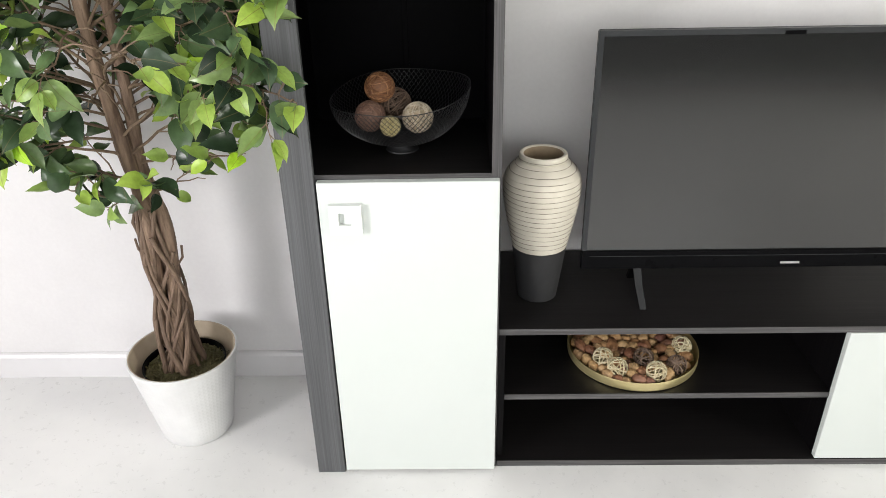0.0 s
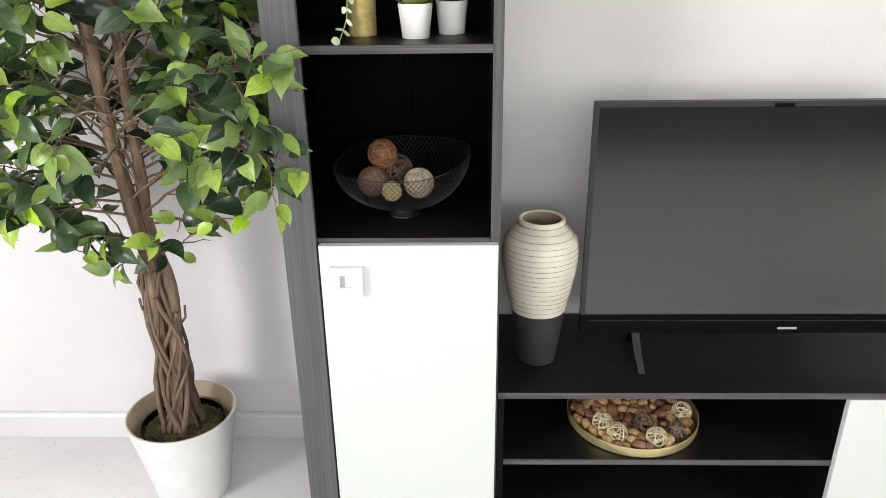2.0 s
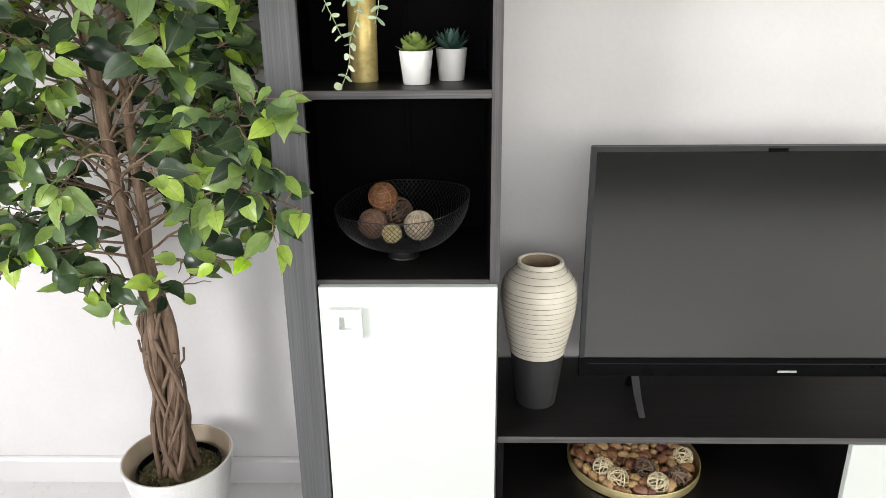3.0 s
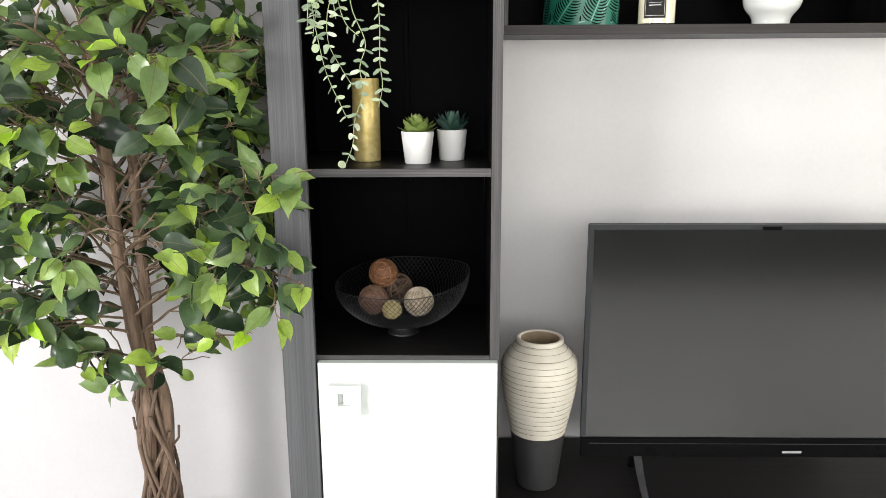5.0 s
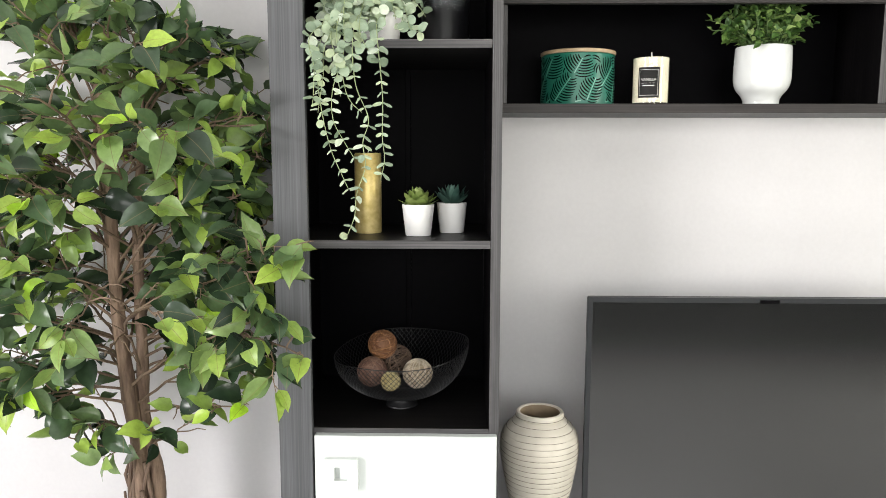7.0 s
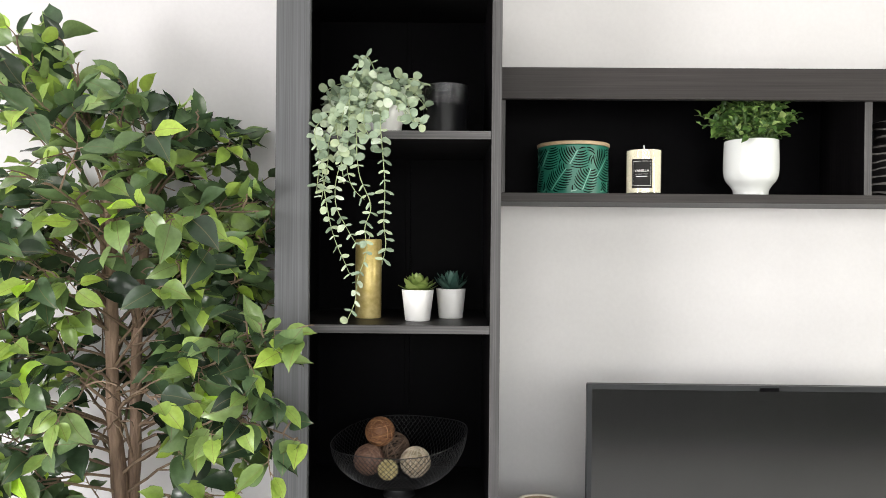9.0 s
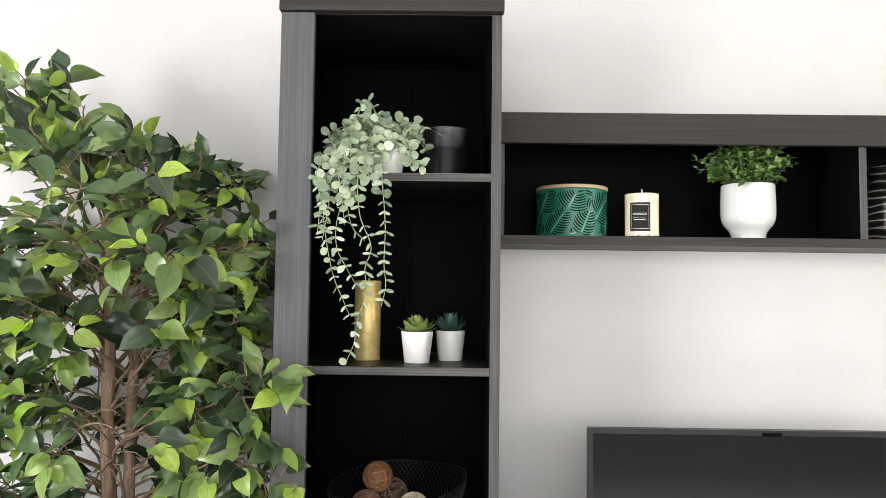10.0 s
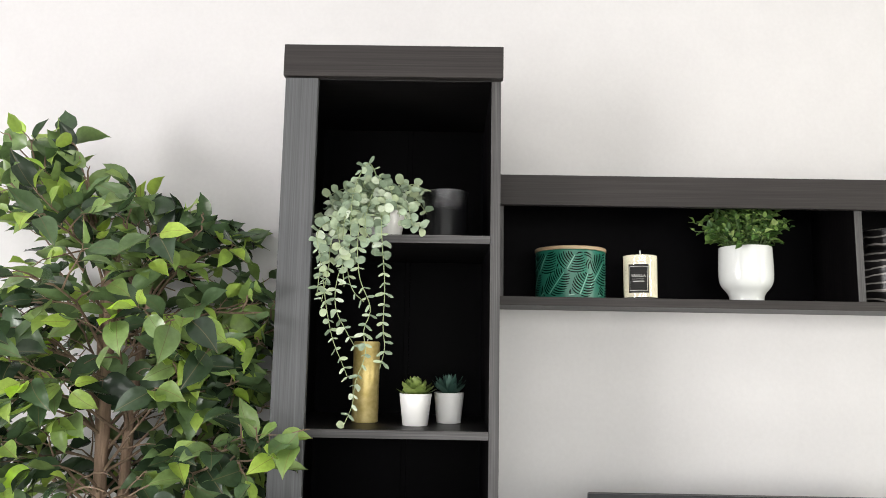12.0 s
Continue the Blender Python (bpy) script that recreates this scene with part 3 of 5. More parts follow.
def foliage(name, stops, rough=0.4, vein=(0.20, 0.25, 0.08), vein_width=0.0, sub=0.15):
    m, nt, b = material(name, rough)
    info = node(nt, "ShaderNodeObjectInfo")
    geo = node(nt, "ShaderNodeNewGeometry")
    s = node(nt, "ShaderNodeMath", {0: info.outputs["Random"], 1: geo.outputs["Random Per Island"]}, operation="ADD")
    f = node(nt, "ShaderNodeMath", {0: s.outputs[0]}, operation="FRACT")
    col = ramp(nt, f.outputs[0], stops)
    n = noise_tex(nt, mapped(nt), 55, 4, 0.6)
    shade = node(nt, "ShaderNodeMapRange", {"Value": n, "From Min": 0.3, "From Max": 0.7, "To Min": 0.8, "To Max": 1.18})
    mx = node(nt, "ShaderNodeVectorMath", {0: col, "Scale": shade.outputs[0]}, operation="SCALE")
    if vein_width:
        tc = node(nt, "ShaderNodeTexCoord")
        sx = node(nt, "ShaderNodeSeparateXYZ", {0: tc.outputs["Object"]})
        ax = node(nt, "ShaderNodeMath", {0: sx.outputs[0]}, operation="ABSOLUTE")
        line = node(nt, "ShaderNodeMapRange", {"Value": ax.outputs[0], "From Min": vein_width * 0.4, "From Max": vein_width, "To Min": 0.75, "To Max": 0.0})
        vn = node(nt, "ShaderNodeMix", {0: line.outputs[0], 6: mx.outputs[0], 7: (*vein, 1)}, data_type="RGBA")
        nt.links.new(vn.outputs[2], b.inputs["Base Color"])
    else:
        nt.links.new(mx.outputs[0], b.inputs["Base Color"])
    b.inputs["Specular IOR Level"].default_value = 0.45
    tr = node(nt, "ShaderNodeBsdfTranslucent", {"Color": mx.outputs[0]})
    ms = node(nt, "ShaderNodeMixShader", {0: sub, 1: b.outputs[0], 2: tr.outputs[0]})
    nt.links.new(ms.outputs[0], nt.nodes["Material Output"].inputs[0])
    bump(nt, b, n, 0.15, 0.0008)
    return m


SUC_GREEN = foliage("pale_succulent", ((0, (0.16, 0.24, 0.05)), (1, (0.28, 0.36, 0.10))), 0.45)
SUC_BLUE = foliage("blue_succulent", ((0, (0.032, 0.085, 0.066)), (1, (0.09, 0.175, 0.14))), 0.45)


def fleshy_leaf(name, mat, L, W, T):
    """A thick pointed leaf along +y."""
    bm = bmesh.new()
    rings = []
    for i in range(8):
        s = i / 7
        w = max(0.0004, 0.5 * W * math.sin(math.pi * (0.12 + 0.88 * s) ** 1.2) ** 0.8)
        t = max(0.0003, 0.5 * T * (1 - s * 0.8))
        z = 0.12 * L * s * s
        rings.append([bm.verts.new((w * math.cos(a), L * s, z + t * math.sin(a) * (1 if math.sin(a) < 0 else 0.5))) for a in [2 * math.pi * k / 8 for k in range(8)]])
    for a, b in zip(rings, rings[1:]):
        for j in range(8):
            bm.faces.new((a[j], a[(j + 1) % 8], b[(j + 1) % 8], b[j]))
    bm.faces.new(rings[0][::-1])
    bm.faces.new(rings[-1])
    return mesh_of(bm, name, mat, True)


def succulent(at, r0, r1, h, mat, label, L, W, layers, seed, steep):
    s = thing("potted_succulent", at, label, "potted plant", "succulents on the shelf")
    part("pot", lathe(bmesh.new(), [(0, 0), (r0 - 0.001, 0), (r0, 0.001), (r1, h - 0.001), (r1 - 0.0005, h), (r1 - 0.0025, h), (r1 - 0.003, h - 0.008), (0, h - 0.009)], 48), POT_WHITE, s, "plain white tapered pot", True)
    part("soil", lathe(bmesh.new(), [(0, h - 0.0085), (r1 - 0.004, h - 0.0085), (r1 - 0.004, h - 0.007), (0, h - 0.005)], 24), SOIL, s, smooth=True)
    me = fleshy_leaf("leaf", mat, L, W, 0.006)
    rnd = random.Random(seed)
    k = 0
    for layer in range(layers):
        u = layer / (layers - 1)
        cnt = 8 - int(3 * u)
        for i in range(cnt):
            a = 2.4 * k + rnd.uniform(-0.2, 0.2)
            k += 1
            el = radians(steep[0] + (steep[1] - steep[0]) * u + rnd.uniform(-7, 7))
            d = Vector((math.cos(a) * math.cos(el), math.sin(a) * math.cos(el), math.sin(el)))
            sc = (1 - 0.3 * u) * rnd.uniform(0.9, 1.08)
            ob = new("leaf", me)
            ob.parent = s
            ob.matrix_local = along(d, (0, 0, 1), (0.004 * math.cos(a), 0.004 * math.sin(a), h - 0.006 + 0.010 * u)) @ Matrix.Diagonal((sc, sc, sc, 1))
    return s


succulent((-0.1695, 0.098, 1.1918), 0.0268, 0.0342, 0.066, SUC_GREEN, "pale green rosette succulent in a white pot", 0.043, 0.028, 5, 4, (20, 78))
succulent((-0.0990, 0.162, 1.1918), 0.0268, 0.0328, 0.065, SUC_BLUE, "blue green spiky succulent in a white pot", 0.050, 0.019, 4, 8, (32, 80))


# ---- trailing plant and black candle on the third shelf ----
EUC = foliage("silver_green_leaf", ((0.0, (0.16, 0.22, 0.14)), (0.40, (0.33, 0.42, 0.30)), (0.75, (0.44, 0.52, 0.32)), (1.0, (0.62, 0.69, 0.58))), 0.6)
EUC_STEM = speckled("pale_green_stem", (0.24, 0.30, 0.14), (0.34, 0.40, 0.22), 80, 0.6)


def trailing_plant():
    at = Vector((-0.243, 0.070, 1.5818))
    p = thing("trailing_plant", at, "trailing silver green eucalyptus plant in a white pot", "potted plant")
    part("pot", lathe(bmesh.new(), [(0, 0), (0.036, 0), (0.037, 0.001), (0.046, 0.089), (0.0455, 0.09), (0.043, 0.09), (0.042, 0.080), (0, 0.079)], 48), POT_WHITE, p, "plain white pot", True)
    rnd = random.Random(21)
    mes = [leaf_mesh("leaf", EUC, 0.0205, 0.0190, 0.07 * k, 0.18, 8, 0.3, 0.2, k, True) for k in range(3)] + [leaf_mesh("leaf", EUC, 0.0200, 0.0086, 0.12, 0.2, 8, 0.5, 0.12, 7, True)]
    edge_y = -0.040
    # hanging stems: a few bends (x, z) each, beyond the shelf's edge, and how round the leaves stay
    hang = (
        (((-0.349, 1.560), (-0.351, 1.495), (-0.342, 1.429), (-0.328, 1.369), (-0.307, 1.320), (-0.296, 1.295)), 0.3, 0.0205),
        (((-0.296, 1.655), (-0.301, 1.549), (-0.322, 1.484), (-0.323, 1.429), (-0.302, 1.385), (-0.284, 1.355)), 0.5, 0.021),
        (((-0.281, 1.590), (-0.279, 1.495), (-0.255, 1.429), (-0.266, 1.385), (-0.262, 1.338), (-0.279, 1.287), (-0.284, 1.243), (-0.298, 1.207)), 0.3, 0.0205),
        (((-0.238, 1.580), (-0.229, 1.473), (-0.230, 1.396), (-0.226, 1.352), (-0.234, 1.312)), 0.02, 0.0185),
        (((-0.312, 1.600), (-0.302, 1.500), (-0.290, 1.462), (-0.268, 1.440)), 0.7, 0.018),
        (((-0.362, 1.580), (-0.356, 1.520), (-0.360, 1.455)), 0.4, 0.020),
        (((-0.333, 1.570), (-0.341, 1.505), (-0.352, 1.440)), 0.25, 0.020),
        (((-0.322, 1.590), (-0.316, 1.540), (-0.308, 1.470)), 0.9, 0.022),
        (((-0.270, 1.600), (-0.258, 1.560), (-0.246, 1.548)), 1.0, 0.018),
    )

    def flowing(keys, step):
        """A smooth line through a few bends, in even steps."""
        k = [Vector(q) for q in keys]
        k = [k[0] * 2 - k[1]] + k + [k[-1] * 2 - k[-2]]
        out = []
        for i in range(1, len(k) - 2):
            n = max(2, int((k[i + 1] - k[i]).length / step))
            for j in range(n):
                u = j / n
                out.append(0.5 * ((2 * k[i]) + (k[i + 1] - k[i - 1]) * u + (2 * k[i - 1] - 5 * k[i] + 4 * k[i + 1] - k[i + 2]) * u * u + (3 * k[i] - k[i - 1] - 3 * k[i + 1] + k[i + 2]) * u ** 3))
        return out + [k[-2]]

    paths = []
    for n, (bends, round_share, gap) in enumerate(hang):
        x, z = bends[0]
        st = at + Vector((rnd.uniform(-0.02, 0.02), rnd.uniform(-0.02, 0.0), 0.086))
        over = Vector((st.x * 0.45 + x * 0.55, 0.012, max(z, 1.5818) + rnd.uniform(0.045, 0.085)))
        keys = [st, over] + [Vector((bx, edge_y - 0.004 * (n % 3), bz)) for bx, bz in bends]
        paths.append((flowing(keys, 0.006), round_share * 0.6, gap * 0.84))
    curls = [(radians(a), r, h) for a, r, h in ((170, 0.125, 0.03), (185, 0.13, -0.01), (195, 0.125, 0.05), (160, 0.115, 0.055), (205, 0.125, -0.04), (150, 0.09, 0.075), (175, 0.10, 0.05), (200, 0.105, 0.03), (215, 0.10, 0.085), (235, 0.085, 0.06), (250, 0.09, 0.02), (265, 0.075, 0.095), (285, 0.08, 0.045), (300, 0.095, 0.005), (320, 0.075, 0.075), (350, 0.085, 0.085), (10, 0.10, 0.045), (100, 0.05, 0.11), (60, 0.07, 0.075), (345, 0.095, 0.0), (190, 0.06, 0.105), (225, 0.12, -0.005), (275, 0.10, 0.0), (242, 0.06, 0.09), (295, 0.06, 0.02), (260, 0.065, -0.01), (210, 0.07, 0.02), (282, 0.085, -0.03), (180, 0.085, 0.0), (215, 0.115, -0.05), (232, 0.11, -0.06), (248, 0.105, -0.035), (262, 0.105, -0.065), (278, 0.10, -0.05), (292, 0.105, -0.03), (305, 0.10, -0.06), (200, 0.115, -0.02), (240, 0.095, 0.01), (270, 0.09, 0.02), (195, 0.11, 0.03))]
    for n, (a, reach, rise) in enumerate(curls):
        if n % 5 == 3:
            continue
        st = at + Vector((0.02 * math.cos(a), 0.02 * math.sin(a), 0.085))
        end = at + Vector((reach * math.cos(a), max(reach * math.sin(a), -0.115), 0.05 + rise * 0.62))
        end.x = max(end.x, -0.372)
        mid = (st + end) / 2 + Vector((0, 0, 0.045))
        paths.append(([st * (1 - u) ** 2 + mid * 2 * u * (1 - u) + end * u * u for u in [i / 14 for i in range(15)]], 0.95, 0.0165))
    paths.append((flowing(((-0.215, 0.05, 1.663), (-0.195, 0.02, 1.655), (-0.184, -0.004, 1.622), (-0.178, -0.014, 1.600), (-0.160, -0.014, 1.592)), 0.006), 1.0, 0.010))
    for pts, round_share, gap in paths:
        bm = bmesh.new()
        loc = [q - at for q in pts]
        tube(bm, loc, [0.0012 - 0.0005 * i / len(loc) for i in range(len(loc))], 5)
        dist, turn = 0.0, rnd.random() * 0.6
        for i in range(1, len(loc)):
            dist += (loc[i] - loc[i - 1]).length
            if dist < gap:
                continue
            dist = 0.0
            d = (loc[i] - loc[i - 1]).normalized()
            side = d.cross(Vector((0, 1, 0)))
            side = side.normalized() if side.length > 0.2 else d.orthogonal().normalized()
            turn += 1.25 + rnd.uniform(-0.3, 0.3)
            side = Matrix.Rotation(0.75 * math.sin(turn), 3, d) @ side
            for sgn in (1, -1):
                if rnd.random() < 0.1:
                    continue
                ld = (side * sgn + d * rnd.uniform(0.15, 0.65) + Vector((0, -0.15, 0))).normalized()
                nrm = Vector((rnd.uniform(-0.8, 0.6), -1.0, rnd.uniform(-0.3, 1.3)))
                low = loc[i].z < -0.06
                sc = rnd.uniform(0.55, 1.08) if low else rnd.uniform(0.72, 1.18)
                ob = new("leaf", mes[rnd.randrange(3)] if rnd.random() < (round_share * 0.5 if low else max(round_share, 0.8)) else mes[3])
                ob.parent = p
                ob.matrix_local = along(ld, nrm, loc[i]) @ Matrix.Diagonal((sc, sc, sc, 1))
        part("stem", bm, EUC_STEM, p, "thin pale green stem", True)


trailing_plant()


def glitter_mat():
    m, nt, b = material("black_glitter_glass", 0.3)
    b.inputs["Specular IOR Level"].default_value = 0.2
    v = mapped(nt)
    vor = node(nt, "ShaderNodeTexVoronoi", {"Vector": v, "Scale": 1500.0})
    sep = node(nt, "ShaderNodeSeparateXYZ", {0: v})
    grad = node(nt, "ShaderNodeMapRange", {"Value": sep.outputs[2], "From Min": 0.062, "From Max": 0.108, "To Min": 0.0, "To Max": 0.13})
    cell = node(nt, "ShaderNodeSeparateColor", {0: vor.outputs["Color"]})
    less = node(nt, "ShaderNodeMath", {0: cell.outputs[0], 1: grad.outputs[0]}, operation="LESS_THAN")
    mx = node(nt, "ShaderNodeMix", {0: less.outputs[0], 6: (0.006, 0.006, 0.007, 1), 7: (0.55, 0.55, 0.57, 1)}, data_type="RGBA")
    nt.links.new(mx.outputs[2], b.inputs["Base Color"])
    nt.links.new(less.outputs[0], b.inputs["Metallic"])
    bn = node(nt, "ShaderNodeVectorMath", {0: vor.outputs["Color"], 1: (0.5, 0.5, 0.5)}, operation="SUBTRACT")
    sc = node(nt, "ShaderNodeVectorMath", {0: bn.outputs[0], "Scale": 0.9}, operation="SCALE")
    ml = node(nt, "ShaderNodeVectorMath", {0: sc.outputs[0], "Scale": less.outputs[0]}, operation="SCALE")
    geo = node(nt, "ShaderNodeNewGeometry")
    ad = node(nt, "ShaderNodeVectorMath", {0: geo.outputs["Normal"], 1: ml.outputs[0]}, operation="ADD")
    nm = node(nt, "ShaderNodeVectorMath", {0: ad.outputs[0]}, operation="NORMALIZE")
    nt.links.new(nm.outputs[0], b.inputs["Normal"])
    return m


def cup_candle():
    c = thing("cup_candle", (-0.113, 0.100, 1.5818), "black glass candle cup dusted with silver glitter", "candle")
    r, h = 0.0495, 0.108
    part("cup", lathe(bmesh.new(), [(0, 0), (r - 0.004, 0), (r - 0.002, 0.002), (r, h - 0.001), (r - 0.001, h), (r - 0.003, h), (r - 0.004, h - 0.012), (r - 0.004, 0.01), (0, 0.01)], 56), glitter_mat(), c, smooth=True)
    part("wax", lathe(bmesh.new(), [(0, 0.0105), (r - 0.0045, 0.0105), (r - 0.0045, h - 0.022), (0, h - 0.023)], 40), CHARCOAL, c, smooth=True)


cup_candle()


# ---- things on the wall shelf ----
SHELF_Z = 1.4722
TEAL = speckled("teal_glaze", (0.012, 0.125, 0.085), (0.018, 0.17, 0.12), 20, 0.3, 0, 0.03)
# teal with the light on the leaf edges painted in as a paler tone
TEAL_LIT = speckled("lit_teal_edge", (0.10, 0.33, 0.25), (0.20, 0.44, 0.35), 60, 0.45, 0, 0.05)
TEAL_DARK = speckled("dark_green_cutout", (0.002, 0.006, 0.005), (0.003, 0.010, 0.008), 60, 0.6, spec=0.05)
LID_WOOD = speckled("pale_bamboo", (0.42, 0.30, 0.18), (0.56, 0.42, 0.27), 30, 0.5, 0, 0.1, 0.001, (1, 8, 1))


def ribbon(bm, path, widths, R, lift):
    """A flat strip laid on a cylinder of radius R: path of (angle, height), thickness lift."""
    L, n = [], len(path)
    for i, (a, z) in enumerate(path):
        a2, z2 = path[min(i + 1, n - 1)]
        a1, z1 = path[max(i - 1, 0)]
        dx, dz = (a2 - a1) * R, z2 - z1
        q = math.hypot(dx, dz) or 1
        nx, nz = -dz / q, dx / q
        row = []
        for sgn in (1, -1):
            aa, zz = a + sgn * nx * widths[i] / R, z + sgn * nz * widths[i]
            for rr in (R - 0.0005, R + lift):
                row.append(bm.verts.new((rr * math.sin(aa), -rr * math.cos(aa), zz)))
        L.append(row)
    for p, q in zip(L, L[1:]):
        bm.faces.new((p[1], q[1], q[3], p[3]))
        bm.faces.new((p[0], q[0], q[1], p[1]))
        bm.faces.new((p[3], q[3], q[2], p[2]))


def leaf_jar():
    j = thing("leaf_jar", (0.189, 0.285, SHELF_Z), "round teal jar with a cut palm leaf pattern and wooden lid", "jar")
    R, h = 0.0835, 0.113
    part("body", lathe(bmesh.new(), [(0, 0), (R - 0.003, 0), (R, 0.002), (R, h - 0.002), (R - 0.002, h), (0, h)], 96), TEAL, j, smooth=True)
    part("lid", lathe(bmesh.new(), [(0, h + 0.0003), (R + 0.0005, h + 0.0003), (R + 0.002, h + 0.002), (R + 0.002, h + 0.007), (R, h + 0.0085), (0, h + 0.0085)], 96), LID_WOOD, j, "pale wooden lid", True)
    part("lid_knob", lathe(bmesh.new(), [(0, h + 0.0086), (0.012, h + 0.0086), (0.012, h + 0.011), (0.009, h + 0.013), (0, h + 0.0135)], 24), LID_WOOD, j, smooth=True)
    dark, pale = bmesh.new(), bmesh.new()
    rnd = random.Random(5)
    # palm leaves: root (angle, height), direction, length, half-width
    leaves = []
    for k in range(7):
        a = -2.96 + 0.9 * k
        leaves += [(a - 0.30, 0.020, 50, 0.098, 0.046), (a + 0.34, 0.004, 68, 0.062, 0.030), (a + 0.46, h - 0.004, -98, 0.050, 0.026)]
    for k in range(7):
        a = -2.96 + 0.9 * k
        leaves += [(a + 0.05, 0.006, 20, 0.044, 0.020), (a - 0.42, h - 0.006, -55, 0.040, 0.024), (a - 0.2, 0.012, 110, 0.04, 0.02)]
    taken = []
    for n_leaf, (a0, z0, ang, L, hw) in enumerate(leaves):
        ang, L = ang + rnd.uniform(-16, 16), L * rnd.uniform(0.85, 1.1)
        c, s = math.cos(radians(ang)), math.sin(radians(ang))
        clear = lambda a, z: 0.004 < z < h - 0.004 and all(m == n_leaf or ((a - qa) * R) ** 2 + (z - qz) ** 2 > 0.0038 ** 2 for m, qa, qz in taken)
        mid = [(a0 + c * L * i / 10 / R, z0 + s * L * i / 10) for i in range(11)]
        mid = [q for q in mid if clear(*q)]
        if len(mid) > 3:
            ribbon(pale, mid, [0.0012 * (1 - 0.5 * i / 10) for i in range(len(mid))], R, 0.0005)
        taken += [(n_leaf, *q) for q in mid]
        count = max(5, round(L / 0.0062))
        for k in range(count):
            u = (k + 0.7) / (count + 0.4)
            ba, bz = a0 + c * L * u / R, z0 + s * L * u
            reach = hw * math.sin(math.pi * (0.22 + 0.70 * u)) ** 0.7
            w = 0.00150 * rnd.uniform(0.85, 1.15)
            for sgn in (1, -1):
                pts = []
                for i in range(9):
                    t = i / 8
                    q = radians(ang + sgn * (100 - 24 * u - 26 * t))
                    p = (ba + math.cos(q) * reach * (0.09 + 0.91 * t) / R, bz + math.sin(q) * reach * (0.09 + 0.91 * t))
                    if not clear(*p):
                        break
                    pts.append(p)
                if len(pts) < 4:
                    continue
                n = len(pts) - 1
                ribbon(dark, pts, [w * max(0.12, math.sin(math.pi * (0.10 + 0.86 * i / n)) ** 0.6) for i in range(n + 1)], R, 0.0004)
                taken += [(n_leaf, *q) for q in pts[1::2]]
    tagged(part("cut_pattern", dark, TEAL_DARK, j, "dark openings of a palm leaf pattern"), kind="stuff")
    tagged(part("lit_midribs", pale, TEAL_LIT, j, "leaf midribs with lit edges painted pale green"), kind="stuff")


leaf_jar()

WAX = speckled("vanilla_wax", (0.45, 0.42, 0.31), (0.53, 0.49, 0.38), 12, 0.55, 0, 0.05)
LABEL_BLACK = speckled("black_label_paper", (0.010, 0.0095, 0.009), (0.017, 0.016, 0.015), 150, 0.5, 0, 0.05, spec=0.15)
LABEL_INK = speckled("silver_ink", (0.5, 0.5, 0.48), (0.6, 0.6, 0.58), 100, 0.4, 0.3, 0)


def clear_glass(name):
    m, nt, b = material(name, 0.03)
    b.inputs["Base Color"].default_value = (0.98, 0.98, 0.97, 1)
    b.inputs["Transmission Weight"].default_value = 1.0
    b.inputs["IOR"].default_value = 1.45
    return m


GLASS = clear_glass("clear_glass")


def curved_patch(bm, R, a0, a1, z0, z1, n=14, lift=0.0003):
    col = []
    for i in range(n + 1):
        a = a0 + (a1 - a0) * i / n
        col.append([bm.verts.new((r * math.sin(a), -r * math.cos(a), z)) for z in (z0, z1) for r in (R, R + lift)])
    for p, q in zip(col, col[1:]):
        bm.faces.new((p[1], q[1], q[3], p[3]))
        bm.faces.new((p[0], q[0], q[1], p[1]))
        bm.faces.new((p[3], q[3], q[2], p[2]))
    return bm


